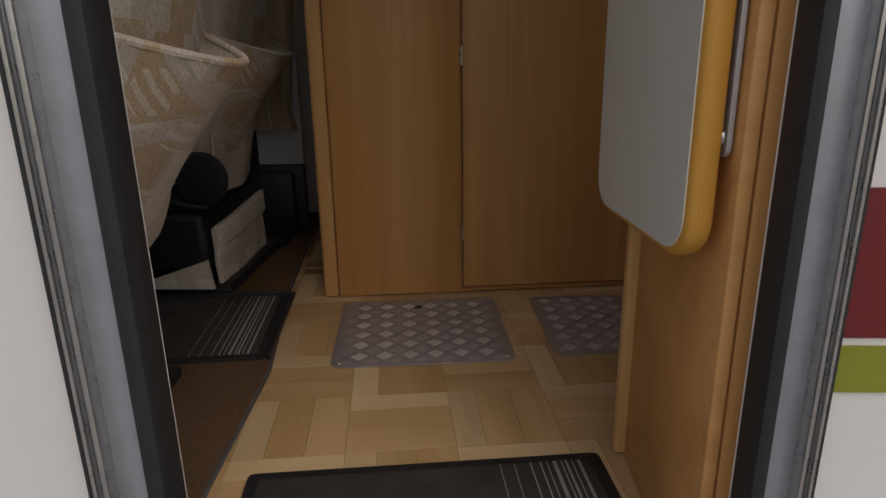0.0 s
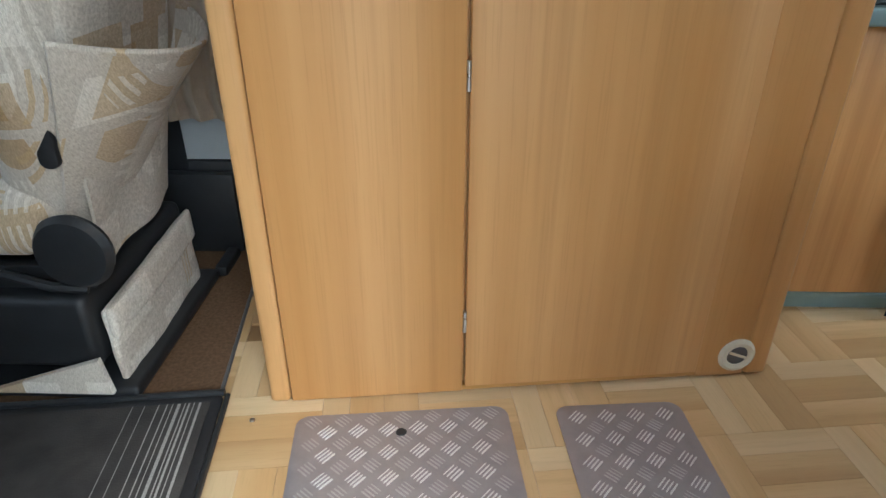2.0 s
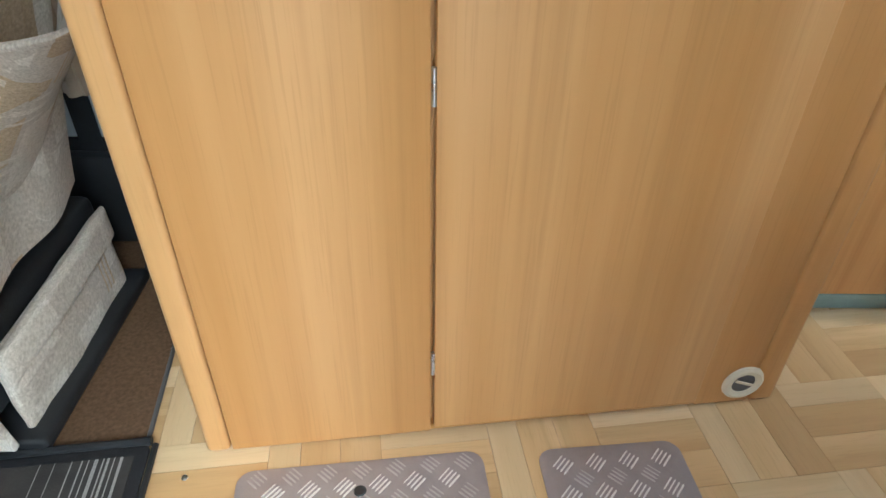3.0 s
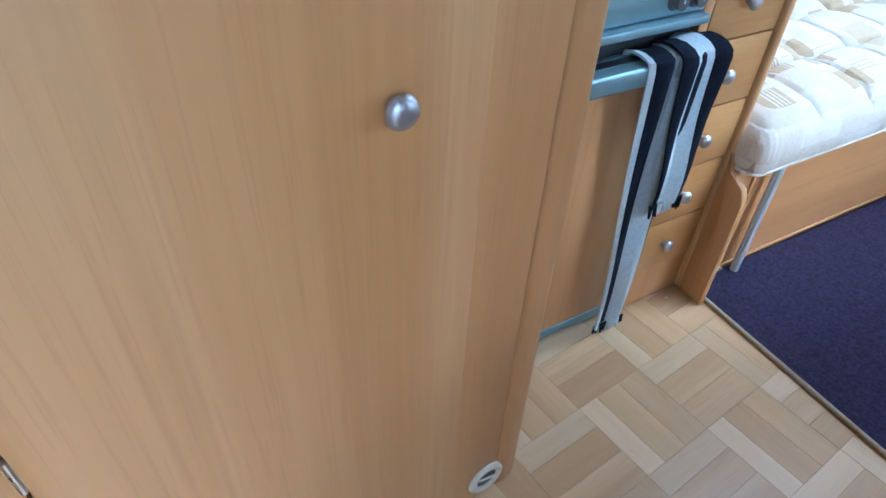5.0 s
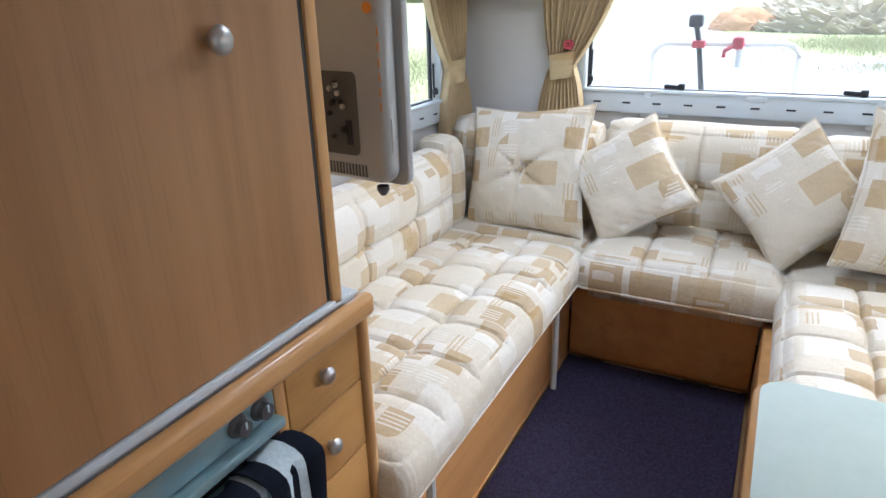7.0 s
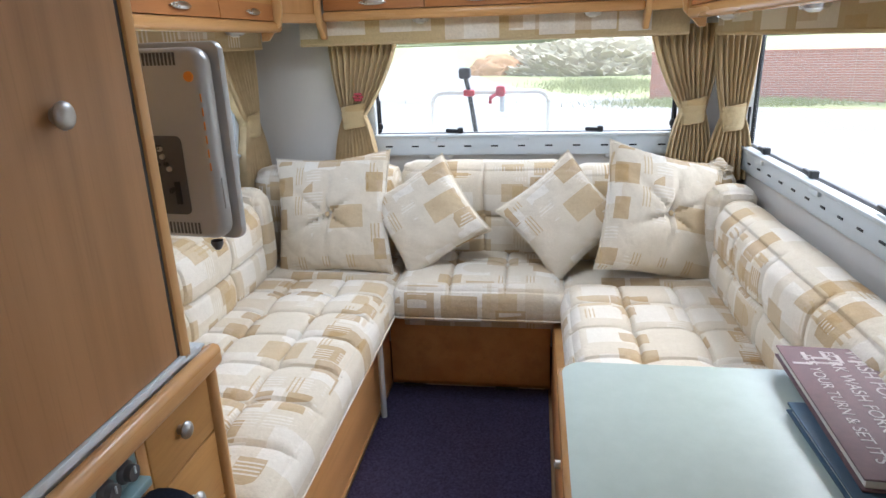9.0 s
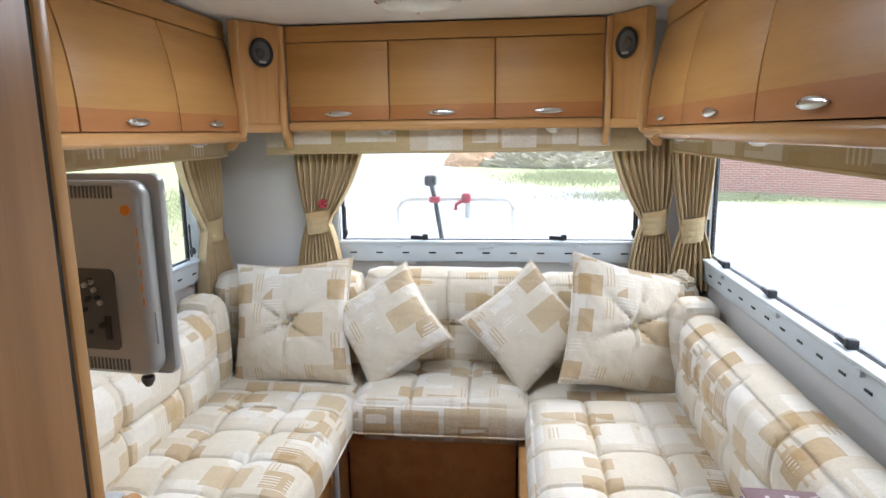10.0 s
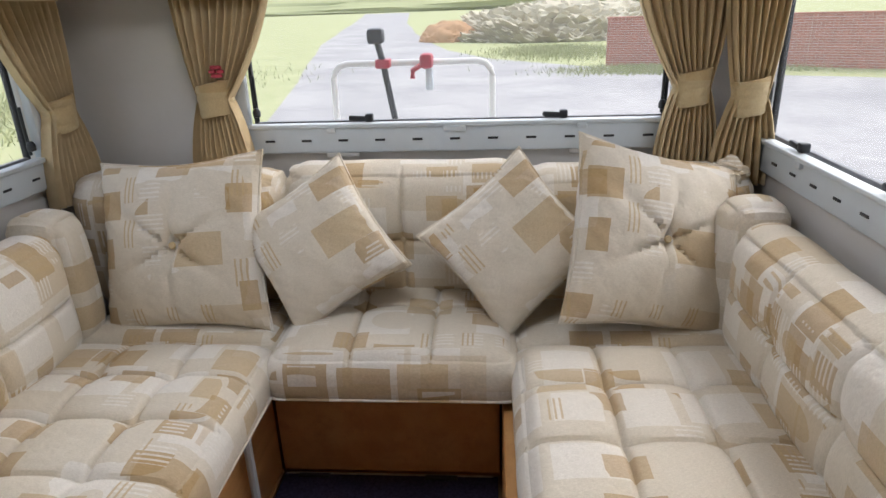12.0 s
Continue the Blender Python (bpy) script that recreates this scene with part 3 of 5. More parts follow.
# ---------------- windows ----------------
def window(name, w, h, m, catches, label):
    """A hinged acrylic window in a grey plastic frame: local x across, z up, y outwards; origin at its lower middle."""
    win = thing(name, label, "window", m, kind="structure")
    win.matrix_world = m
    part("sill", box(-w / 2 - 0.05, w / 2 + 0.05, -0.030, 0.0, -0.085, 0.0, 0.008), GREYPL, win, "pale grey slotted blind sill")
    n = max(6, int(w / 0.11))
    for i in range(n):
        x = (i + 0.5) / n * w - w / 2
        part("slot", box(x - 0.016, x + 0.016, -0.0325, -0.028, -0.047, -0.040, 0.001), BLACK, win)
    part("lip", box(-w / 2 - 0.05, w / 2 + 0.05, -0.040, -0.002, -0.004, 0.010, 0.005), GREYPL, win)
    for s in (-1, 1):
        x0, x1 = sorted((s * w / 2, s * (w / 2 + 0.045)))
        part("side_frame", box(x0, x1, -0.028, 0.0, 0.0, h, 0.006), GREYPL, win)
        part("inner_gasket", box(*sorted((s * w / 2, s * (w / 2 - 0.012))), 0.012, 0.03, 0.0, h, 0.003), RUBBER, win)
        part("stay", tube([(s * (w / 2 - 0.02), -0.005, 0.02), (s * (w / 2 - 0.02), -0.005, 0.16)], 0.005), BLACK, win, "black window stay")
        part("stay_knob", lathe([(0, 0), (0.012, 0.004), (0.013, 0.02), (0.007, 0.03), (0, 0.032)], 14, pose(s * (w / 2 - 0.02), -0.012, 0.03)), BLACK, win)
    part("top_frame", box(-w / 2 - 0.05, w / 2 + 0.05, -0.028, 0.0, h, h + 0.04, 0.006), GREYPL, win)
    part("bottom_gasket", box(-w / 2, w / 2, 0.012, 0.03, 0.0, 0.012, 0.003), DARKGR, win)
    pane = part("pane", box(-w / 2 + 0.002, w / 2 - 0.002, 0.018, 0.023, 0.004, h, 0), GLASS, win, "clear acrylic pane")
    pane.visible_shadow = False
    for x in catches:
        part("catch", prism(round_rect(0.075, 0.016, 0.007), 0.012, pose(x, -0.006, 0.022, 90, 4, 0), 0.003), BLACK, win, "black window catch")
        part("catch_pivot", box(x + 0.015, x + 0.04, -0.02, 0.006, 0.010, 0.036, 0.005), BLACK, win)
    for x in (-w * 0.3, 0.0, w * 0.3):
        part("blind_clip", prism(round_rect(0.07 if x == 0 else 0.03, 0.018, 0.006), 0.012, pose(x, -0.030, -0.010, 90, 0, 0), 0.003), GREYPL, win)
    return win


window("window_1", 1.31, 0.46, pose(X_REAR, 1.574, SILL + 0.045, 0, 0, -90), (-0.30, 0.31), "wide rear window with grey frame and black catches")
window("window_2", 1.58, 0.50, pose(2.43, Y_NEAR, SILL, 0, 0, 180), (-0.55, -0.12, 0.35), "long side window with grey frame and black catches")
window("window_3", 1.42, 0.50, pose(2.35, Y_FAR, SILL, 0, 0, 0), (-0.3, 0.35), "side window with grey frame beside the sofa")


# ---------------- wardrobe block by the cab ----------------
def knob(parent, m, r=0.017, name="knob"):
    part(name, lathe([(0, 0), (r * 0.55, 0.0), (r * 0.48, 0.008), (r * 0.92, 0.011), (r, 0.014), (r * 0.93, 0.018), (r * 0.68, 0.0215), (r * 0.35, 0.0232), (0, 0.0237)], 24, m), PEWTER, parent, "domed brushed metal knob")


def wardrobe():
    m = pose(CAB_L.x, CAB_L.y, 0, 0, 0, CAB_ROT)
    w = thing("wardrobe", "tall pear-veneer wardrobe with plain doors beside the cab", "wardrobe", m)
    part("carcass", prism([(0.002, 0.022), (CAB_W, 0.022), (CAB_W + 0.10, 0.93), (0.0, 1.05)], Z_CEIL - 0.012, pose(0, 0, 0.006)), VENEER, w)
    part("corner_post", box(0.0, 0.042, 0.0, 0.03, 0.004, Z_CEIL - 0.005, 0.010, 3), EDGE, w, "rounded beech corner post")
    part("fixed_panel", box(0.044, 0.402, 0.003, 0.022, 0.004, Z_CEIL - 0.005, 0.002), VENEER, w)
    part("plinth", box(0.402, CAB_W - 0.115, 0.006, 0.022, 0.004, 0.016, 0.001), VENEER_H, w)
    dx0, dx1 = 0.407, 0.915
    door = part("door", box(dx0, dx1, -0.006, 0.018, 0.022, 1.60, 0.004), VENEER, w)
    part("upper_door", box(dx0, dx1, -0.006, 0.018, 1.604, Z_CEIL - 0.02, 0.004), VENEER, w)
    part("end_panel", box(0.919, CAB_W - 0.052, 0.003, 0.022, 0.004, Z_CEIL - 0.005, 0.002), VENEER, w)
    part("end_post", box(CAB_W - 0.050, CAB_W, -0.002, 0.03, 0.004, Z_CEIL - 0.005, 0.010, 3), VENEER, w, "rounded beech corner post")
    for z in (0.188, 0.675, 1.30):
        part("hinge", tube([(dx0 - 0.002, -0.003, z - 0.025), (dx0 - 0.002, -0.003, z + 0.025)], 0.004, 10), CHROME, door, "slim steel hinge")
    knob(door, pose(0.800, -0.006, 0.925, 90, 0, 0), 0.018)
    oval = [(0.12 * math.cos(2 * math.pi * i / 64), 0.22 * math.sin(2 * math.pi * i / 64)) for i in range(64)]
    part("mirror", prism(oval, 0.005, pose(0.235, 0.0028, 1.075, 90, 0, 0), 0.0015), MIRROR, w, "frameless oval mirror")
    vent = part("vent_ring", lathe([(0.022, -0.002), (0.024, 0.005), (0.034, 0.008), (0.041, 0.004), (0.042, -0.002)], 32, pose(1.004, 0.003, 0.058, 90, 0, 0)), CREAMPL, w, "round cream heating outlet")
    part("vent_throat", lathe([(0, -0.001), (0.0235, 0.0)], 32, pose(1.004, 0.0005, 0.058, 90, 0, 0)), DARKGR, vent)
    part("vent_flap", prism(round_rect(0.043, 0.006, 0.002), 0.003, pose(1.004, -0.001, 0.060, 90, 22, 0), 0.001), CREAMPL, vent)
    return w


wardrobe()


# ---------------- kitchen on the offside ----------------
KY = 2.13


def kitchen_unit():
    k = thing("kitchen_unit", "pear-veneer base unit with drawers under a wooden-edged worktop", "kitchen unit")
    part("carcass", box(0.745, 1.455, KY + 0.022, Y_FAR - 0.004, 0.05, 0.855, 0.002), VENEER, k)
    part("kick_board", box(0.745, 1.23, KY + 0.012, KY + 0.03, 0.004, 0.05, 0.002), TEAL, k, "grey metal kick board")
    part("end_panel", box(1.452, 1.474, KY - 0.012, Y_FAR - 0.006, 0.004, 0.90, 0.009, 3), EDGE, k, "rounded wooden end panel")
    fin = [(KY - 0.010, 0.004), (KY - 0.085, 0.004), (KY - 0.085, 0.335), (KY - 0.070, 0.372), (KY - 0.030, 0.395), (KY - 0.012, 0.44), (KY - 0.010, 0.44)]
    bm = prism(fin, 0.020, Matrix(((0, 0, 1, 1.453), (1, 0, 0, 0), (0, 1, 0, 0), (0, 0, 0, 1))), 0.004)
    part("end_fin", bm, VENEER, k, "curved foot of the end panel")
    part("stile", box(1.222, 1.246, KY, KY + 0.024, 0.05, 0.852, 0.002), VENEER, k)
    for i in range(5):
        z = 0.801 - i * 0.1495
        d = part("drawer", box(1.248, 1.448, KY - 0.001, KY + 0.019, z - 0.0725, z + 0.073, 0.003), VENEER_H, k, "wooden drawer front")
        knob(d, pose(1.338, KY - 0.001, z, 90, 0, 0), 0.016)
    part("drawer_base", box(1.246, 1.45, KY + 0.004, KY + 0.022, 0.006, 0.127, 0.002), VENEER, k)
    return k


kitchen_unit()

worktop = thing("worktop", "grey worktop with a rounded beech front edge", "worktop")
part("slab", box(0.74, 1.47, KY + 0.004, Y_FAR - 0.008, 0.858, 0.905, 0.003), GREYPL, worktop)
part("front_edge", box(0.74, 1.480, KY - 0.026, KY + 0.003, 0.858, 0.903, 0.014, 4), EDGE_H, worktop, "rounded varnished beech edge")


def oven():
    o = thing("oven", "built-in oven with wooden front panel and grey-green trim", "oven")
    x0, x1, y = 0.745, 1.219, KY
    # thin black sheet behind the fronts; paints the shade in the gap above the rail
    part("body", box(x0 + 0.005, x1 - 0.002, y + 0.014, y + 0.021, 0.052, 0.852, 0.002), BLACK, o)
    part("control_panel", box(x0, x1, y - 0.002, y + 0.013, 0.800, 0.854, 0.004), TEAL, o, "grey-green control panel")
    part("vent_lip", box(x0, x1, y - 0.022, y + 0.012, 0.782, 0.799, 0.004), TEAL, o)
    for x in (1.140, 1.186):
        dial = part("dial", lathe([(0, 0), (0.019, 0), (0.018, 0.004), (0.014, 0.008), (0.013, 0.018), (0, 0.019)], 24, pose(x, y - 0.002, 0.828, 90, 0, 0)), DARKGR, o, "dark control dial")
        part("pointer", box(x - 0.0015, x + 0.0015, y - 0.0225, y - 0.0205, 0.828, 0.840, 0), WHITEW, dial)
    door = part("door", box(x0 + 0.012, x1 - 0.012, y - 0.004, y + 0.012, 0.060, 0.706, 0.003), VENEER, o, "wooden oven door panel")
    part("door_rail", box(x0, x1, y - 0.058, y - 0.006, 0.708, 0.745, 0.006, 3), TEAL, door, "grey-green handle rail")
    # flat black strip on the rail's top, painted shade between rail and door
    part("rail_shade_strip", box(x0 + 0.004, x1 - 0.004, y - 0.028, y - 0.010, 0.744, 0.7462, 0), BLACK, door)
    part("door_top", box(x0, x1, y - 0.004, y + 0.010, 0.707, 0.744, 0.002), TEAL, door)
    for x in (x0 + 0.01, x1 - 0.022):
        part("rail_bracket", box(x, x + 0.012, y - 0.054, y + 0.004, 0.7455, 0.757, 0.002), CHROME, door)
    for xa, xb in ((x0, x0 + 0.011), (x1 - 0.011, x1)):
        part("door_edge", box(xa, xb, y - 0.005, y + 0.012, 0.060, 0.706, 0.002), TEAL, door)
    part("door_bottom", box(x0, x1, y - 0.005, y + 0.012, 0.046, 0.059, 0.002), TEAL, door)
    return o


oven()


def scarf():
    """A striped knitted towel folded over the oven rail, its ends fringed."""
    s = thing("towel", "navy and pale blue striped knitted towel hung over the oven rail", "towel")
    rnd = random.Random(4)
    long_stripes = ((-0.010, 0.000, WHITEW), (0.000, 0.046, NAVY), (0.046, 0.098, WHITEW), (0.098, 0.112, NAVY))
    short_stripes = ((0.0, 0.030, NAVY), (0.030, 0.080, WHITEW), (0.080, 0.112, NAVY))

    def fall(x0, zbot, lean, wide, yy, stripes):
        for a, b, mt in stripes:
            bm = bmesh.new()
            rows = []
            n = 26
            for i in range(n + 1):
                f = i / n
                if f < 0.22:
                    ang = math.pi * (f / 0.22)
                    y = KY - 0.032 + (0.034 + yy * 0.5) * math.cos(ang)
                    z = 0.748 + (0.012 + yy * 0.5) * math.sin(ang)
                else:
                    g = (f - 0.22) / 0.78
                    y, z = KY - 0.067 - yy * 0.5 + 0.030 * g * (zbot < 0.2) + 0.008 * math.sin(g * 6) * g, 0.748 + (zbot - 0.748) * g
                row = []
                g = max(0, (f - 0.22) / 0.78)
                for k in range(4):
                    u = a + (b - a) * k / 3
                    x = x0 + (u - 0.062) * (1 - (1 - wide) * g) + lean * g
                    row.append(bm.verts.new((x, y - 0.009 * math.sin(u / 0.124 * 9 + 2 * g), z)))
                rows.append(row)
            for r, q in zip(rows, rows[1:]):
                for k in range(3):
                    bm.faces.new((r[k], r[k + 1], q[k + 1], q[k]))
            bmesh.ops.recalc_face_normals(bm, faces=bm.faces)
            bmesh.ops.solidify(bm, geom=bm.faces[:], thickness=0.006)
            part("stripe", bm, mt, s)
        for k in range(16):
            x = x0 + (k / 15 * 0.124 - 0.062) * wide + lean
            u = (k + 0.5) / 16 * 0.112
            mt = next((q for a, b, q in stripes if a <= u < b), NAVY)
            yt = KY - 0.067 - yy * 0.5 + 0.030 * (zbot < 0.2)
            part("tassel", tube([(x, yt, zbot + 0.004), (x + rnd.uniform(-0.006, 0.006), yt - 0.002, zbot - rnd.uniform(0.018, 0.030))], 0.0026, 5), mt, s)
    fall(1.124, 0.034, 0.050, 0.72, 0.0, long_stripes)
    fall(1.178, 0.43, 0.010, 0.72, 0.018, short_stripes)
    return s


scarf()


def tall_cover():
    c = thing("kitchen_locker", "large pear-veneer lift-up cover above the worktop", "cabinet")
    part("side_panel", box(1.384, 1.412, KY - 0.004, Y_FAR - 0.005, 0.907, Z_CEIL - 0.004, 0.006), EDGE, c, "beech side panel")
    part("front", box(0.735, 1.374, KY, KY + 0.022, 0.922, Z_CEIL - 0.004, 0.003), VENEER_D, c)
    part("seal", box(1.375, 1.383, KY + 0.002, KY + 0.02, 0.922, Z_CEIL - 0.004, 0), BLACK, c)
    part("bottom_strip", box(0.735, 1.43, KY - 0.004, KY + 0.03, 0.906, 0.9205, 0.003), GREYPL, c, "grey sealing strip")
    part("back", box(0.79, 1.382, KY + 0.03, Y_FAR - 0.006, 0.922, Z_CEIL - 0.004, 0), VENEER, c)
    knob(c, pose(1.205, KY, 1.360, 90, 0, 0), 0.019)
    return c


tall_cover()


# ---------------- television ----------------
def television():
    m = pose(1.585, 2.085, 1.075, 0, 0, -7)
    t = thing("television", "silver flat television seen from behind on a bracket", "television", m)
    w, h = 0.46, 0.375
    part("bezel", prism(round_rect(w, h, 0.02, 6, w / 2, h / 2), 0.02, Matrix(((0, 0, 1, 0.0), (1, 0, 0, 0), (0, 1, 0, 0), (0, 0, 0, 1))), 0.006), SILVER, t)
    back = part("back_shell", prism(round_rect(w - 0.02, h - 0.02, 0.03, 6, w / 2, h / 2), 0.045, Matrix(((0, 0, -1, 0.0), (1, 0, 0, 0), (0, 1, 0, 0), (0, 0, 0, 1))), 0.018, seg=4), SILVER, t, "silver plastic back shell")
    part("socket_recess", prism(round_rect(0.145, 0.150, 0.012, 5, 0.145, 0.135), 0.002, Matrix(((0, 0, -1, -0.0455), (1, 0, 0, 0), (0, 1, 0, 0), (0, 0, 0, 1))), 0.0005), DARKGR, back)
    rnd = random.Random(8)
    for i in range(15):
        y, z = 0.10 + rnd.random() * 0.085, 0.08 + rnd.random() * 0.11
        part("socket", lathe([(0, 0), (0.005, 0), (0.005, 0.005), (0.003, 0.006), (0, 0.003)], 10, pose(-0.047, y, z, 0, -90, 0)), BLACK if i % 3 else CHROME, back)
    part("socket_block", box(-0.051, -0.047, 0.088, 0.10, 0.08, 0.125, 0.001), BLACK, back)
    part("button", lathe([(0, 0), (0.0095, 0), (0.009, 0.004), (0, 0.005)], 20, pose(-0.0445, 0.036, 0.315, 0, -90, 0)), ORANGEPL, back, "round orange button")
    for i in range(6):
        part("marking", box(-0.0435, -0.033, 0.0185, 0.0225, 0.145 + i * 0.025, 0.16 + i * 0.025, 0.0005), ORANGEPL, back)
    part("grip", box(-0.030, -0.022, 0.008, 0.0135, 0.07, 0.13, 0.002), SILVER, back)
    for z0 in (0.022, 0.335):
        for i in range(14):
            part("vent_slot", box(-0.0465, -0.044, 0.06 + i * 0.008, 0.0635 + i * 0.008, z0, z0 + 0.022, 0), DARKGR, back)
    part("foot", lathe([(0.012, 0), (0.012, -0.008), (0.006, -0.018), (0, -0.018)], 14, pose(-0.015, 0.05, 0.0)), DARKGR, t)
    part("bracket", tube([(-0.015, 0.23, 0.34), (-0.015, 0.23, 0.405), (-0.015, 0.42, 0.42), (-0.015, 0.46, 0.47)], 0.012), DARKGR, t)
    return t


television()


# ---------------- lounge: bases, seats, backs ----------------
def sofa_base(name, pts, label, legs=()):
    b = thing(name, label, "sofa base")
    x0, x1, y0, y1 = pts
    part("panel", box(x0, x1, y0, y1, 0.010, 0.372, 0.003), VENEER_X, b)
    part("top_rail", box(x0 + 0.004, x1 - 0.004, y0 + 0.004, y1 - 0.004, 0.3725, 0.3752, 0.001), VENEER, b)
    part("floor_trim", box(x0, x1, y0 - 0.004, y1 - 0.001, 0.012, 0.024, 0.002), EDGE_H, b)
    for x, y in legs:
        part("leg", tube([(x, y, 0.006), (x, y, 0.372)], 0.012), GREYPL, b, "grey metal leg")
    return b


sofa_base("sofa_base", (1.60, 2.868, 2.125, Y_FAR - 0.004), "wooden sofa base under the offside cushions", ((1.645, 2.098), (2.60, 2.098)))
sofa_base("sofa_base", (2.872, X_REAR - 0.004, 1.44, Y_FAR - 0.70), "wooden base panel of the rear sofa")
sofa_base("sofa_base", (1.25, 2.868, Y_NEAR + 0.012, 1.433), "wooden sofa base under the nearside cushions")
heater = thing("socket_outlet", "small black outlet let into the sofa base end", "outlet")
part("outlet_plate", box(1.510, 1.596, 2.128, 2.80, 0.010, 0.372, 0.003), VENEER, heater)
part("outlet_grille", box(1.525, 1.56, 2.122, 2.127, 0.10, 0.19, 0.004), BLACK, heater)


def seat(name, x0, x1, y0, y1, z0, z1, us, vs, label, radius=0.045):
    s = thing(name, label, "cushion", pose((x0 + x1) / 2, (y0 + y1) / 2, z0), "sofa cushions")
    bm = cushion(x1 - x0, y1 - y0, z1 - z0, radius, 0.020, us, vs, 0.011, cuts=70)
    bmesh.ops.translate(bm, vec=(0, 0, (z1 - z0) / 2), verts=bm.verts)
    part("cover", bm, UPH, s)
    hx, hy = (x1 - x0) / 2, (y1 - y0) / 2
    for z in (0.030,):
        pts = [(p[0], p[1], z) for p in round_rect(2 * hx + 0.018, 2 * hy + 0.018, radius * 0.8, 5)]
        part("piping", tube(pts + [pts[0]], 0.0045, 6), UPH, s)
    return s


def grid(n):
    return tuple(2 * (i + 1) / (n + 1) - 1 for i in range(n))


seat("seat_cushion", 1.475, 2.79, 2.065, 2.66, 0.376, 0.525, grid(6), grid(2), "long cream patchwork seat cushion on the offside sofa")
seat("seat_cushion", 1.30, 2.80, 0.80, 1.395, 0.376, 0.525, grid(6), grid(2), "long cream patchwork seat cushion on the nearside sofa")
seat("seat_cushion", 2.70, 3.235, 1.402, 2.058, 0.376, 0.530, grid(1), grid(2), "cream patchwork seat cushion of the rear sofa")
seat("corner_cushion", 2.805, 3.235, 2.066, 2.66, 0.376, 0.520, (), (), "square cream corner seat cushion", 0.035)
seat("corner_cushion", 2.805, 3.235, 0.80, 1.394, 0.376, 0.520, (), (), "square cream corner seat cushion", 0.035)
skirt = link("valance", box(2.845, 2.866, 1.41, 2.05, 0.30, 0.374, 0.008), UPH)
tagged(skirt, "patchwork fabric valance under the rear seat cushion", "valance")


def back(x0, x1, y0, y1, z0, z1, face, us, vs, label, radius=0.06):
    cx, cy = (x0 + x1) / 2, (y0 + y1) / 2
    w = (x1 - x0) if face in ("+y", "-y") else (y1 - y0)
    d = (y1 - y0) if face in ("+y", "-y") else (x1 - x0)
    rz = {"+y": 180, "-y": 0, "-x": -90, "+x": 90}[face]
    b = thing("back_cushion", label, "cushion", pose(cx, cy, z0, 0, 0, rz), "sofa back cushions")
    bm = cushion(w, d, z1 - z0, radius, 0.020, us, vs, 0.011, cuts=56, face="y")
    bmesh.ops.rotate(bm, matrix=Matrix.Rotation(math.pi, 3, "Z"), verts=bm.verts)
    bmesh.ops.translate(bm, vec=(0, 0, (z1 - z0) / 2), verts=bm.verts)
    part("cover", bm, UPH, b)
    for s in us:
        part("button", lathe([(0, 0.004), (0.008, 0.003), (0.010, -0.002), (0, -0.003)], 12, pose(-s * w / 2, -d / 2 - 0.002, (z1 - z0) * 0.5, 90, 0, 0)), UPH, b)
    return b


back(1.48, 2.80, 2.60, 2.77, 0.50, 0.835, "-y", grid(3), grid(1), "offside sofa back cushion with buttoned quilting")
back(2.806, 2.925, 2.62, 2.785, 0.50, 0.868, "-y", (), (), "short corner back cushion in patchwork fabric", 0.035)
back(3.04, 3.25, 2.10, 2.75, 0.50, 0.91, "-x", grid(1), (), "corner back cushion in patchwork fabric", 0.07)
back(3.09, 3.255, 1.37, 2.09, 0.50, 0.925, "-x", grid(1), grid(1), "rear sofa back cushion with buttoned middle", 0.075)
back(3.04, 3.25, 0.72, 1.36, 0.50, 0.91, "-x", grid(1), (), "corner back cushion in patchwork fabric", 0.07)
back(2.866, 2.985, 0.69, 0.85, 0.50, 0.868, "+y", (), (), "short corner back cushion in patchwork fabric", 0.035)
back(1.35, 2.86, 0.685, 0.845, 0.50, 0.835, "+y", grid(4), grid(1), "nearside sofa back cushion with buttoned quilting")


def scatter(w, t, at, facing, turn, button, label, lean):
    """A scatter cushion: facing is its yaw, lean tips it back, turn rolls it in its own plane."""
    m = pose(*at) @ pose(0, 0, 0, 0, 0, facing) @ pose(0, 0, 0, 0, -90 + lean, 0) @ pose(0, 0, 0, 0, 0, turn)
    p = thing("scatter_cushion", label, "cushion", m, "scatter cushions")
    part("cover", pillow(w, t, button, 44), UPH, p)
    part("piping", pillow_piping(w), UPH, p)
    if button:
        part("button", lathe([(0, 0.006), (0.009, 0.004), (0.011, -0.001), (0, -0.002)], 14, pose(0, 0, t / 2 - 0.030)), CURTAIN, p)
    return p


scatter(0.52, 0.19, (2.970, 2.360, 0.745), -6, 5, True, "large square buttoned cushion leaning in the corner", 20)
scatter(0.385, 0.155, (2.960, 1.955, 0.745), -2, 34, False, "small patchwork cushion tipped onto its corner", 24)
scatter(0.385, 0.155, (2.960, 1.402, 0.750), 2, 40, False, "small patchwork cushion standing on its corner", 24)
slumped = scatter(0.51, 0.19, (2.945, 1.020, 0.760), 22, -16, True, "large square buttoned cushion slumped in the corner", 22)
bm = bmesh.new()
bmesh.ops.create_icosphere(bm, subdivisions=4, radius=1)
for v in bm.verts:
    k = 1 + 0.28 * math.sin(5 * math.atan2(v.co.y, v.co.x) + 4 * v.co.z) + 0.2 * noise.noise(v.co * 2.3)
    v.co = Vector((0.040 * v.co.x * k, 0.045 * v.co.y * k, 0.030 * v.co.z * k))
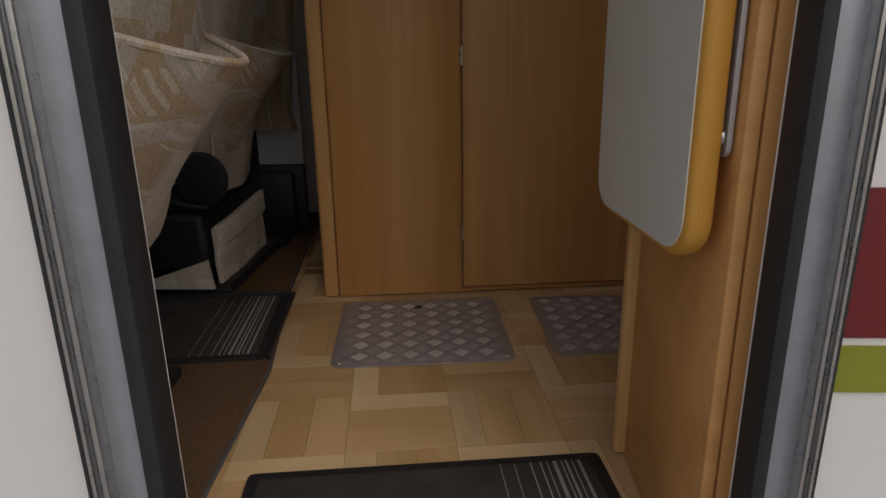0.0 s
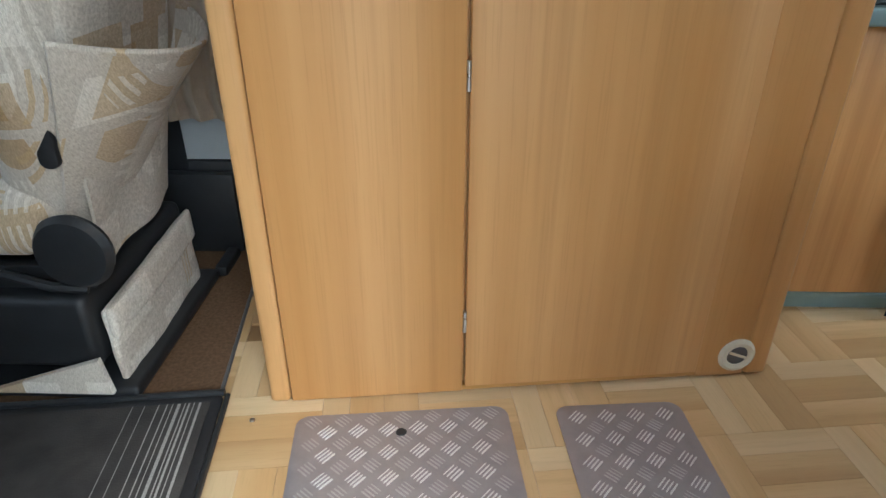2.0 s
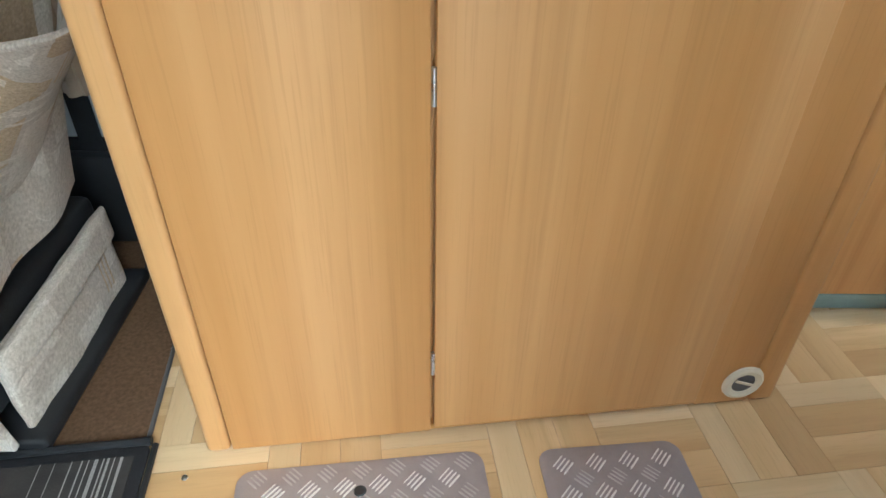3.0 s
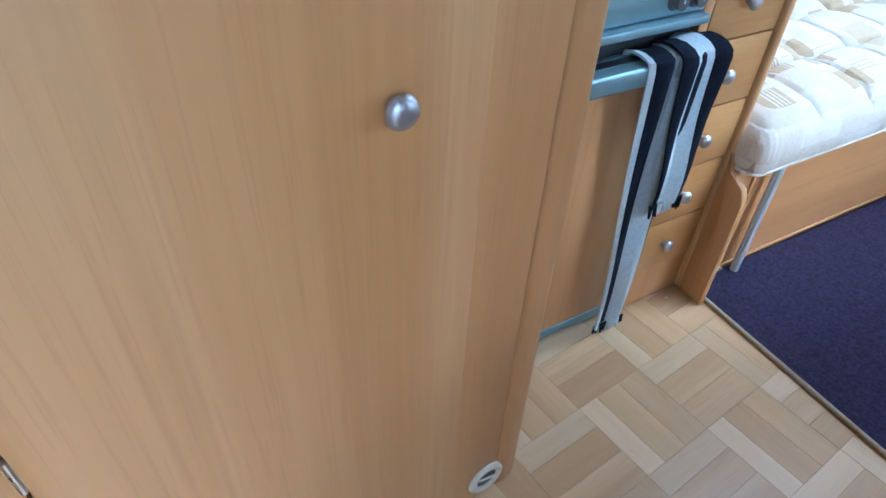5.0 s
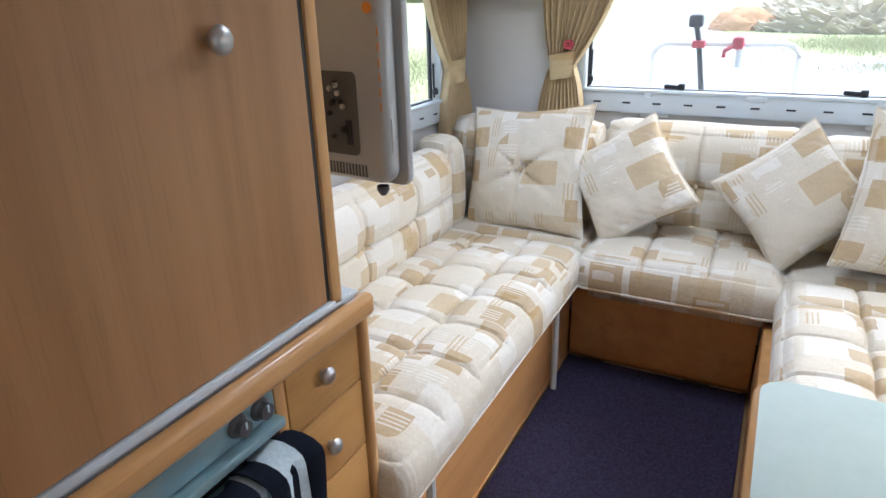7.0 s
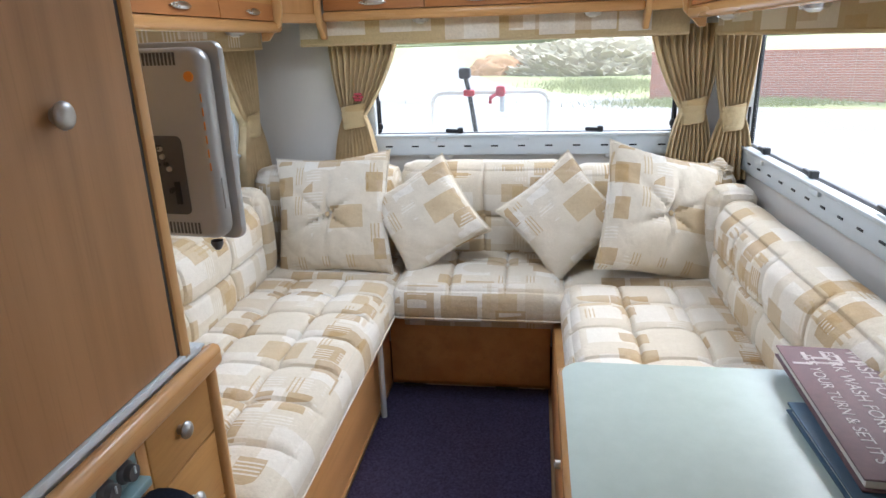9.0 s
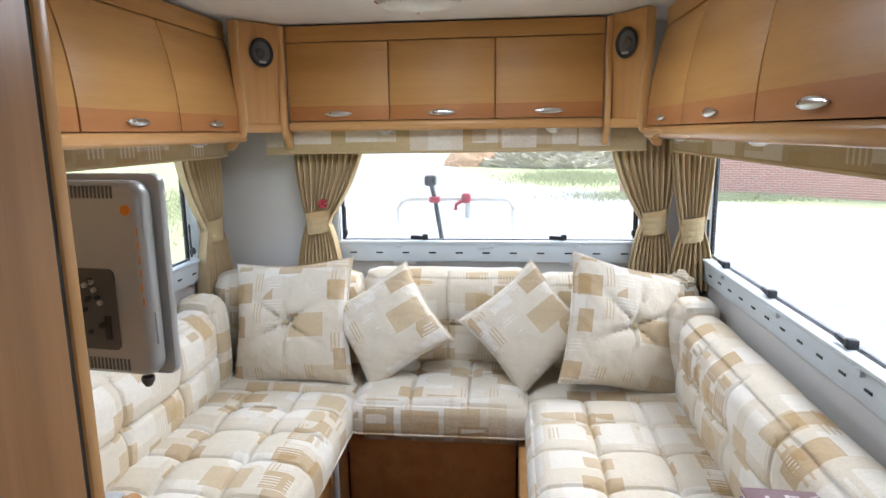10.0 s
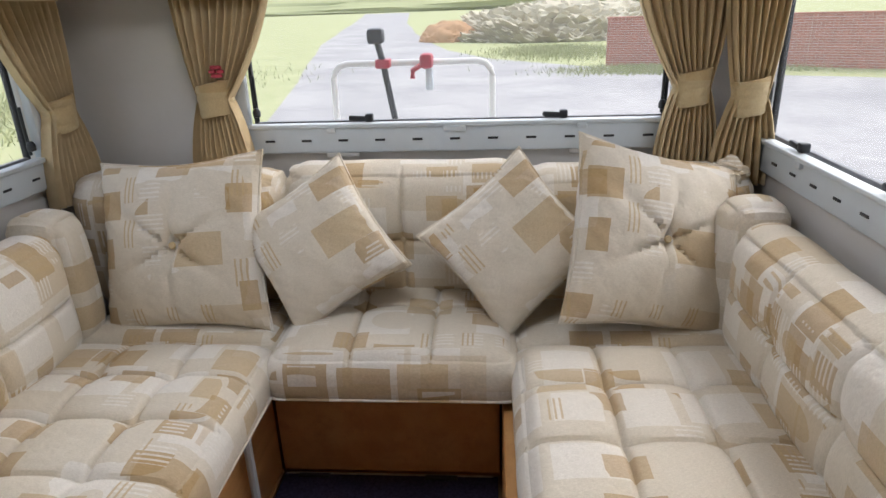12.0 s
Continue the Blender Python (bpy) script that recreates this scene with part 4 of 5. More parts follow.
bmesh.ops.translate(bm, vec=(0.222, -0.222, 0.012), verts=bm.verts)
part("knotted_corner", bm, UPH, slumped, "corner twisted into a knot")


# ---------------- overhead lockers ----------------
def locker_handle(parent, m):
    part("handle", cushion_handle(), CHROME, parent, "chrome bow handle").matrix_local = m


def cushion_handle():
    bm = bmesh.new()
    n, k = 14, 8
    rings = []
    for i in range(n + 1):
        u = 2 * i / n - 1
        w = 0.011 * math.sqrt(max(0.02, 1 - u * u))
        rings.append([bm.verts.new((0.055 * u, -0.006 - 0.006 * (1 - u * u) + 0.004 * math.sin(2 * math.pi * j / k), w * math.cos(2 * math.pi * j / k))) for j in range(k)])
    for r, s in zip(rings, rings[1:]):
        for j in range(k):
            bm.faces.new((r[j], r[(j + 1) % k], s[(j + 1) % k], s[j]))
    bm.faces.new(rings[0])
    bm.faces.new(rings[-1])
    bmesh.ops.recalc_face_normals(bm, faces=bm.faces)
    return bm


def curved_door(w, h, lean, band=0.058):
    """Upper leaf and lower band of a locker front whose top leans back; local x across, y into the locker, z up."""
    out = []
    for a, b, mt in ((band, h, VENEER_H), (0.0, band, BAND)):
        prof = []
        n = 9
        zs = [a + (b - a) * i / n for i in range(n + 1)]
        for z in zs:
            prof.append((lean * (z / h) ** 2, z))
        for z in reversed(zs):
            prof.append((lean * (z / h) ** 2 + 0.018, z))
        bm = prism(prof, w, None, 0.0025)
        bmesh.ops.transform(bm, matrix=Matrix(((0, 0, 1, 0), (1, 0, 0, 0), (0, 1, 0, 0), (0, 0, 0, 1))), verts=bm.verts)
        bmesh.ops.recalc_face_normals(bm, faces=bm.faces)
        out.append((bm, mt))
    return out


def locker_run(m, widths, h, depth, lean, label, z0):
    """A row of lockers: origin at the lower left front corner seen from the cabin."""
    total = sum(widths)
    l = thing("overhead_locker", label, "overhead locker", m, "overhead lockers")
    prof = [(0.016, 0.0)] + [(0.020 + lean * (i / 8) ** 2, (h + 0.02) * i / 8) for i in range(9)] + [(depth, h + 0.02), (depth, 0.0)]
    bm = prism(prof, total, None)
    bmesh.ops.transform(bm, matrix=Matrix(((0, 0, 1, 0), (1, 0, 0, 0), (0, 1, 0, 0), (0, 0, 0, 1))), verts=bm.verts)
    part("carcass", bm, VENEER_H, l)
    x = 0.0
    for w in widths:
        leaf, band = curved_door(w - 0.006, h, lean)
        d = part("door", leaf[0], leaf[1], l, "pear-veneer locker door")
        d.matrix_local = pose(x + 0.003, 0, 0)
        part("band", band[0], band[1], d, "reddish lower band")
        locker_handle(d, pose((w - 0.006) / 2, 0.001, 0.026))
        x += w
    part("bottom_rail", box(-0.002, total + 0.002, -0.012, 0.05, -0.042, -0.003, 0.014, 3), EDGE_H, l, "rounded beech rail")
    part("bottom", box(0, total, 0.051, depth, -0.030, -0.001, 0.001), VENEER_H, l)
    bm = box(0, total, 0.0, 0.03, h + 0.004, h + 0.068, 0.006)
    bmesh.ops.translate(bm, vec=(0, lean, 0), verts=bm.verts)
    part("top_rail", bm, VENEER_H, l)
    return l


LZ = 1.565
locker_run(pose(3.10, 2.375, LZ, 0, 0, -90), (0.42, 0.425, 0.42), 0.305, 0.19, 0.0, "three-door pear-veneer locker above the rear window", LZ)
locker_run(pose(1.42, 2.50, LZ - 0.038, 0, 0, 0), (0.56, 0.48, 0.48), 0.338, 0.30, 0.055, "curved pear-veneer lockers above the offside sofa", LZ)
locker_run(pose(2.93, 0.98, LZ - 0.038, 0, 0, 180), (0.48, 0.56, 0.52, 0.42), 0.338, 0.30, 0.055, "curved pear-veneer lockers above the nearside sofa", LZ)


def corner_speaker(p, q, label):
    """A diagonal corner panel between two locker runs with a round loudspeaker, p to q left to right."""
    p, q = Vector((*p, 0)), Vector((*q, 0))
    d = q - p
    ang = math.degrees(math.atan2(d.y, d.x))
    m = pose(p.x, p.y, LZ, 0, 0, ang)
    c = thing("speaker_cabinet", label, "corner cabinet", m)
    L = d.length
    part("panel", box(0, L, 0.0, 0.02, -0.045, 0.375, 0.002), VENEER, c)
    part("rail", box(0, L, -0.010, 0.0, -0.045, -0.010, 0.005), EDGE_H, c)
    sp = part("speaker_rim", lathe([(0.040, 0), (0.052, 0.002), (0.056, 0.010), (0.050, 0.014), (0.042, 0.008), (0.040, 0)], 32, pose(L / 2, 0, 0.262, 90, 0, 0)), BLACK, c, "round black loudspeaker")
    part("speaker_cone", lathe([(0.042, 0.007), (0.020, 0.001), (0.016, 0.006), (0, 0.008)], 28, pose(L / 2, 0, 0.262, 90, 0, 0)), DARKGR, sp)
    part("speaker_badge", box(L / 2 - 0.016, L / 2 + 0.016, -0.016, -0.011, 0.222, 0.230, 0.001), SILVER, sp)
    return c


corner_speaker((2.915, 2.502), (3.098, 2.385), "diagonal corner panel with black loudspeaker")
corner_speaker((3.098, 1.098), (2.930, 0.985), "diagonal corner panel with black loudspeaker")


def trim_bracket(m, label):
    """The curved wooden end bracket that runs from a locker side down under it."""
    t = thing("end_bracket", label, "bracket", m)
    pts = [(0.0, 0.37), (0.004, 0.25), (-0.010, 0.12), (-0.014, 0.0), (-0.004, -0.055), (0.03, -0.085), (0.05, -0.11), (0.075, -0.11), (0.075, -0.05), (0.03, -0.03), (0.02, 0.0), (0.028, 0.12), (0.036, 0.25), (0.036, 0.37)]
    bm = prism(pts, 0.022, Matrix(((0, 0, 1, -0.011), (1, 0, 0, 0), (0, 1, 0, 0), (0, 0, 0, 1))), 0.004)
    bmesh.ops.recalc_face_normals(bm, faces=bm.faces)
    part("bracket", bm, EDGE, t)
    return t


trim_bracket(pose(3.075, 2.388, LZ, 0, 0, -90), "curved beech end bracket beside the rear locker")
trim_bracket(pose(3.075, 1.098, LZ, 0, 0, -90), "curved beech end bracket beside the rear locker")
trim_bracket(pose(2.900, 2.482, LZ, 0, 0, 0), "curved beech end bracket of the side locker")
trim_bracket(pose(2.940, 0.998, LZ, 0, 0, 180), "curved beech end bracket of the side locker")

# pelmets under the lockers
for nm, b, lab in (("pelmet", (3.15, 3.165, 0.93, 2.50, 1.435, 1.530), "patchwork fabric pelmet above the rear window"),
                   ("pelmet", (1.42, 3.06, 2.63, 2.645, 1.430, 1.530), "patchwork fabric pelmet above the side window"),
                   ("pelmet", (1.00, 3.10, 0.825, 0.84, 1.430, 1.530), "patchwork fabric pelmet above the long side window")):
    pel = thing(nm, lab, "pelmet")
    part("cloth", box(*b, 0.005), PELMET, pel)
    along = b[1] - b[0] > b[3] - b[2]
    cx, cy = (b[0] + b[1]) / 2, (b[2] + b[3]) / 2
    ends = ((b[0], cy), (b[1], cy)) if along else ((cx, b[2]), (cx, b[3]))
    part("hem", tube([(x, y, b[4] + 0.002) for x, y in ends], 0.0088, 8), CURTAIN, pel, "stitched lower hem")


def downlight(x, y, z, label):
    d = thing("downlight", label, "light fitting", pose(x, y, z), "locker downlights")
    part("housing", lathe([(0, 0), (0.034, 0), (0.036, -0.006), (0.030, -0.016), (0.018, -0.020)], 20), CHROME, d)
    part("lens", lathe([(0.018, -0.019), (0.012, -0.024), (0, -0.025)], 16), LAMPGL, d)


for x, y in ((3.135, 1.98), (3.135, 1.30), (2.74, 2.59), (1.95, 2.59), (2.80, 0.89), (2.10, 0.89)):
    downlight(x, y, LZ - (0.036 if x > 3 else 0.069), "small chrome downlight under the locker")


def ceiling_lamp(x, y):
    c = thing("ceiling_lamp", "oval frosted ceiling lamp with brass screw", "ceiling lamp", pose(x, y, Z_CEIL))
    bm = lathe([(0, 0), (0.105, -0.001), (0.110, -0.010), (0.098, -0.018)], 36)
    bmesh.ops.scale(bm, vec=(0.55, 1.35, 1), verts=bm.verts)
    part("rim", bm, CHROME, c)
    bm = lathe([(0.098, -0.016), (0.085, -0.032), (0.05, -0.044), (0, -0.048)], 36)
    bmesh.ops.scale(bm, vec=(0.55, 1.35, 1), verts=bm.verts)
    part("diffuser", bm, LAMPGL, c)
    part("screw", lathe([(0, -0.052), (0.006, -0.050), (0.006, -0.046)], 10), CHROME, c)


ceiling_lamp(2.68, 1.77)
roof_hatch = thing("roof_hatch", "clear rooflight in a white plastic ceiling frame", "rooflight")
hx0, hx1, hy0, hy1 = HATCH
for x0, x1, y0, y1 in ((hx0 - 0.035, hx0, hy0 - 0.035, hy1 + 0.035), (hx1, hx1 + 0.035, hy0 - 0.035, hy1 + 0.035), (hx0, hx1, hy0 - 0.035, hy0), (hx0, hx1, hy1, hy1 + 0.035)):
    part("frame", box(x0, x1, y0, y1, Z_CEIL - 0.016, Z_CEIL - 0.0005, 0.006), CEIL, roof_hatch)
dome = part("dome", box(hx0 - 0.02, hx1 + 0.02, hy0 - 0.02, hy1 + 0.02, Z_CEIL + 0.052, Z_CEIL + 0.058, 0.002), GLASS, roof_hatch, "clear acrylic dome")
dome.visible_shadow = False


# ---------------- curtains ----------------
def curtain_at(m, label, **kw):
    c = thing("curtain", label, "curtain", m, "tied curtains")
    part("cloth", curtain(**kw), CURTAIN, c)
    tie, wt = kw["tie"], kw["w_tie"]
    prof = [(0.49, 0.052)]
    for i in range(25):
        f = i / 24
        prof.append((0.515 + 0.045 * (0.5 - f) + 0.020 * abs(math.sin(f * math.pi * 4)), 0.050 - 0.098 * f))
    prof.append((0.47, -0.050))
    bm = lathe(prof, 26)
    bmesh.ops.scale(bm, vec=(wt * 1.08, 0.085, 1), verts=bm.verts)
    for v in bm.verts:
        v.co.z += 0.16 * v.co.x + 0.003 * noise.noise(v.co * 30)
    bmesh.ops.translate(bm, vec=(0, -0.006, tie), verts=bm.verts)
    part("tieback", bm, PELMET, c, "pleated patterned fabric tieback")


curtain_at(pose(3.235, 2.31, 0, 0, 0, -90), "cream-gold curtain tied back beside the rear window", z0=0.86, z1=1.47, tie=1.13, w_top=0.30, w_tie=0.100, w_bot=0.20, shift_top=0.06, folds=11, seed=1)
curtain_at(pose(3.235, 0.875, 0, 0, 0, -90), "cream-gold curtain tied back beside the rear window", z0=0.86, z1=1.47, tie=1.13, w_top=0.27, w_tie=0.095, w_bot=0.19, shift_top=-0.05, folds=10, seed=2)
curtain_at(pose(3.165, 0.735, 0, 0, 0, -90), "cream-gold curtain tied back at the corner of the side window", z0=0.86, z1=1.47, tie=1.11, w_top=0.17, w_tie=0.085, w_bot=0.18, shift_top=-0.01, folds=8, seed=3)
curtain_at(pose(3.13, 2.765, 0, 0, 0, -12), "cream-gold curtain tied back beside the offside window", z0=0.84, z1=1.47, tie=1.11, w_top=0.24, w_tie=0.085, w_bot=0.20, shift_top=-0.06, folds=9, seed=4)
flower = thing("curtain_clip", "small red flower clip on the curtain", "clip", pose(3.18, 2.275, 1.215))
for i in range(6):
    a = i * math.pi / 3
    bm = lathe([(0, -0.006), (0.012, -0.002), (0.010, 0.006), (0, 0.008)], 10)
    bmesh.ops.translate(bm, vec=(0, 0.012 * math.cos(a), 0.014 * math.sin(a)), verts=bm.verts)
    part("petal", bm, REDPL, flower)


# ---------------- table and book ----------------
def dining_table():
    t = thing("table", "pale green laminate table with rounded wooden edging", "table")
    x0, x1, y0, y1, z = 0.98, 1.748, Y_NEAR + 0.02, 1.462, 0.75
    prof = round_rect(x1 - x0, y1 - y0, 0.06, 8, (x0 + x1) / 2, (y0 + y1) / 2)
    part("edging", prism(prof, 0.030, pose(0, 0, z - 0.032), 0.010, seg=3), EDGE_H, t, "rounded beech edging")
    prof = round_rect(x1 - x0 - 0.022, y1 - y0 - 0.022, 0.05, 8, (x0 + x1) / 2, (y0 + y1) / 2)
    part("top", prism(prof, 0.003, pose(0, 0, z - 0.0025)), GREENLAM, t)
    part("leg", tube([(1.38, 1.12, 0.008), (1.38, 1.12, z - 0.032)], 0.028, 14), CHROME, t)
    part("foot", lathe([(0, 0.008), (0.11, 0.008), (0.10, 0.016), (0.03, 0.03), (0, 0.03)], 24, pose(1.38, 1.12, 0)), CHROME, t)
    part("edge_catch", lathe([(0, 0), (0.008, 0), (0.008, 0.01), (0, 0.012)], 12, pose(1.44, 1.462, z - 0.05, -90, 0, 0)), CHROME, t)
    return t


dining_table()


def letters(parent, text, size, m, material):
    cu = bpy.data.curves.new("lettering", "FONT")
    cu.body, cu.size, cu.extrude, cu.align_x = text, size, 0.0006, "CENTER"
    tmp = bpy.data.objects.new("lettering", cu)
    scene.collection.objects.link(tmp)
    me = bpy.data.meshes.new_from_object(tmp.evaluated_get(bpy.context.evaluated_depsgraph_get()))
    bpy.data.objects.remove(tmp)
    me.materials.append(material)
    ob = new("lettering", me)
    ob.parent = parent
    ob.matrix_local = m
    return ob


def book():
    m = pose(1.530, 0.842, 0.7535, 0, 0, -3)
    b = thing("book", "large plum hardback covered in pale printed words", "book", m)
    w, d = 0.34, 0.44
    cover = part("cover", box(-d / 2, d / 2, -w / 2, w / 2, 0.040, 0.044, 0.001), BOOKC, b)
    part("pages", box(-d / 2 + 0.006, d / 2 - 0.006, -w / 2 + 0.006, w / 2 - 0.006, 0.024, 0.040, 0), PAPER, b)
    part("back_cover", box(-d / 2, d / 2, -w / 2, w / 2, 0.020, 0.024, 0.001), BOOKC, b)
    for i, (row, size) in enumerate((("IT'S YOUR TURN & SET IT'S", 0.030), ("FORK WASH FORK WASH", 0.034), ("WASH FOR WASH FOR", 0.040), ("Knife IT'S Knife IT'S", 0.040), ("H FORK KNIFE FORK", 0.034), ("IT'S YOUR TURN WASH", 0.032), ("SET FORK WASH YOUR", 0.036))):
        letters(cover, row, size, pose(0.0, 0.136 - i * 0.045, 0.0443, 0, 0, 180), BOOKT)
    rnd = random.Random(3)
    for i in range(34):
        x, y = rnd.choice((-0.19, -0.17, 0.17, 0.19, 0.15, -0.15)) + rnd.uniform(-0.01, 0.01), rnd.uniform(-0.15, 0.15)
        part("print_bar", box(-0.018, 0.018, -0.004, 0.004, 0.0441, 0.0446, 0, m=pose(x, y, 0, 0, 0, rnd.choice((0, 0, 90)))), BOOKT, cover)
    under = thing("folder", "thin dark blue folder under the book", "folder", pose(1.47, 0.868, 0.7535, 0, 0, 0))
    part("cover", box(-0.17, 0.10, -0.15, 0.172, 0.0, 0.004, 0.001), BLUEC, under)
    part("sheets", box(-0.165, 0.09, -0.145, 0.165, 0.004, 0.015, 0), PAPER, under)
    part("top_cover", box(-0.17, 0.10, -0.15, 0.172, 0.015, 0.0195, 0.001), BLUEC, under)


book()


# ---------------- entrance: partition and flap ----------------
def entrance_unit():
    e = thing("entrance_unit", "pear-veneer unit end panel beside the doorway", "cabinet")
    part("end_panel", box(0.362, 0.378, Y_NEAR + 0.012, 1.000, 0.004, 0.94, 0.003), VENEER_X, e)
    part("edge_post", box(0.344, 0.380, 0.998, 1.022, 0.004, 0.94, 0.008, 3), EDGE, e, "rounded beech edge")
    part("carcass", box(0.380, 0.94, Y_NEAR + 0.012, 0.996, 0.006, 0.94, 0.002), VENEER, e)
    part("top", box(0.345, 0.955, Y_NEAR + 0.012, 1.025, 0.942, 0.972, 0.008), CREAMLAM, e, "cream laminate top")
    return e


entrance_unit()


def fold_flap():
    f = thing("folding_flap", "cream laminate folding flap with orange wooden edging hung by the door", "folding flap")
    w, h = 0.305, 0.47
    base = pose(0.316, 0.826, 0.692, 0, 0, 6.5) @ Matrix(((0, 0, 1, -0.015), (1, 0, 0, 0), (0, 1, 0, 0), (0, 0, 0, 1)))
    part("edging", prism(round_rect(w, h, 0.05, 8), 0.030, base, 0.010, seg=3), ORANGE, f, "rounded orange-stained edging")
    part("face", prism(round_rect(w - 0.020, h - 0.020, 0.042, 8), 0.002, base @ pose(0, 0, -0.0015)), CREAMLAM, f)
    for x in (-0.10, 0.10):
        part("screw", lathe([(0, 0), (0.005, 0.0), (0.004, 0.002), (0, 0.002)], 10, base @ pose(x, 0.12, -0.0015, 180, 0, 0)), DARKGR, f)
    arm = part("support_arm", prism(round_rect(0.030, 0.34, 0.012, 5), 0.006, Matrix(((0, 0, 1, 0.353), (1, 0, 0, 0.700), (0, 1, 0, 0.74), (0, 0, 0, 1))), 0.001), SILVER, f, "grey folding support arm")
    part("arm_bolt", lathe([(0, 0), (0.009, 0), (0.008, 0.005), (0, 0.006)], 12, pose(0.353, 0.700, 0.590, 0, -90, 0)), CHROME, arm)
    return f


fold_flap()


def partition():
    t = thing("partition", "low pear-veneer partition between doorway and passenger seat", "partition")
    part("panel", box(-0.401, -0.381, Y_NEAR + 0.011, 0.752, 0.008, 0.98, 0.003), VENEER_X, t)
    part("edge", box(-0.404, -0.378, 0.750, 0.762, 0.008, 0.98, 0.005, 3), EDGE, t, "rounded beech edge")


partition()


def extinguisher():
    e = thing("fire_extinguisher", "small red fire extinguisher on a white bracket by the door", "fire extinguisher", pose(-0.335, 0.712, 0.52))
    part("cylinder", lathe([(0, 0.004), (0.030, 0.0), (0.038, 0.010), (0.039, 0.20), (0.034, 0.225), (0.016, 0.242), (0.014, 0.255), (0, 0.256)], 28), REDPL, e)
    part("label_band", lathe([(0.0394, 0.11), (0.0398, 0.112), (0.0398, 0.158), (0.0394, 0.16)], 28), BLUEC, e, "blue label band")
    part("valve", box(-0.012, 0.012, -0.012, 0.012, 0.256, 0.285, 0.004), BLACK, e)
    part("trigger", tube([(0.0, 0.0, 0.283), (0.0, 0.03, 0.295), (0.0, 0.065, 0.290)], 0.006, 8), REDPL, e)
    part("nozzle", tube([(0.0, 0.010, 0.270), (0.0, 0.040, 0.266)], 0.007, 8), BLACK, e)
    part("bracket", box(-0.0455, -0.0395, -0.02, 0.02, 0.03, 0.24, 0.002), CREAMPL, e, "white bracket")
    part("strap", lathe([(0.0396, 0.066), (0.0415, 0.067), (0.0415, 0.085), (0.0396, 0.086)], 28), CREAMPL, e)


extinguisher()


# ---------------- cab ----------------
def cab_seat(m, label, recliner=True, base=0.0, hem=0.745):
    """A captain's seat seen from behind: local x to the seat's rear, y across, origin on the cab floor under its rear edge."""
    s = thing("captain_chair", label, "vehicle seat", m, "cab seats")
    w = 0.47
    bm = cushion(0.15, w, 0.78, 0.07, 0.012, face="x", cuts=24)
    for v in bm.verts:
        f = (v.co.z + 0.37) / 0.74
        v.co.x += 0.05 * math.sin(f * 2.6) - 0.02
        v.co.y *= min(1.12, 0.72 + 0.95 * f) - 0.5 * max(0, f - 0.8)
        v.co.x += 0.035 * (1 - f) ** 3 + 0.006 * noise.noise(v.co * 9)
    bmesh.ops.transform(bm, matrix=pose(0.0, 0, 0.70, 0, 11, 0), verts=bm.verts)
    part("backrest", bm, SEATCOV, s, "slubbed beige seat cover")
    # sagging map pocket with a gathered hem
    bm = bmesh.new()
    rows = []
    for i in range(15):
        f = i / 14
        z = hem - 0.33 * f
        row = []
        for j in range(21):
            u = j / 20 * 2 - 1
            sag = 0.10 * (1 - u * u) * (1 - f) ** 1.5
            x = 0.098 + 0.05 * math.sin((z - 0.35) / 0.74 * 2.6) + (z - 0.72) * 0.19 + sag - 0.03 * u * u + 0.004 * math.sin(u * 30) * (1 - f) ** 6
            row.append(bm.verts.new((x, u * (0.262 - 0.075 * f), z - 0.05 * (1 - u * u) * (1 - f))))
        rows.append(row)
    for r, q in zip(rows, rows[1:]):
        for j in range(20):
            bm.faces.new((r[j], r[j + 1], q[j + 1], q[j]))
    bmesh.ops.recalc_face_normals(bm, faces=bm.faces)
    bmesh.ops.solidify(bm, geom=bm.faces[:], thickness=0.008)
    pocket = part("map_pocket", bm, SEATCOV, s, "loose map pocket")
    pts = []
    for j in range(21):
        u = j / 20 * 2 - 1
        z = hem
        x = 0.102 + 0.05 * math.sin((z - 0.35) / 0.74 * 2.6) + (z - 0.72) * 0.19 + 0.10 * (1 - u * u) - 0.03 * u * u
        pts.append((x, u * 0.262, z - 0.05 * (1 - u * u)))
    part("pocket_hem", tube(pts, 0.007, 8), SEATCOV, pocket)
    bm = cushion(0.50, w + 0.02, 0.15, 0.06, 0.012, cuts=16)
    bmesh.ops.translate(bm, vec=(-0.25, 0, 0.40), verts=bm.verts)
    part("seat", bm, SEATCOV, s)
    bm = cushion(0.13, 0.27, 0.20, 0.06, 0.01, face="x", cuts=12)
    bmesh.ops.translate(bm, vec=(0.16, 0, 1.20), verts=bm.verts)
    part("headrest", bm, SEATCOV, s)
    part("side_skirt", box(base - 0.44, base - 0.002, -w / 2 - 0.005, w / 2 + 0.005, 0.075, 0.245, 0.02, 3), BLACK, s, "black seat plinth")
    part("swivel", box(base - 0.46, base + 0.060, -w / 2 - 0.01, w / 2 + 0.02, 0.0, 0.030, 0.010, 3), BLACK, s)
    part("rail", box(base - 0.42, base + 0.01, -w / 2 + 0.03, -w / 2 + 0.06, 0.247, 0.300, 0.006), BLACK, s, "black seat rail")
    part("lever", tube([(base + 0.01, -w / 2 + 0.01, 0.262), (base - 0.05, -w / 2 - 0.005, 0.275), (base - 0.14, -w / 2 + 0.0, 0.300)], 0.010, 8), BLACK, s)
    cloth = part("skirt_cloth", cloth_panel(w - 0.05, 0.195, base + 0.016, 0.034), SEATCOV, s, "cloth panel on the seat base")
    part("fold", cloth_panel(w - 0.045, 0.075, base + 0.026, 0.160), SEATCOV, cloth, "turned-down top of the cloth")
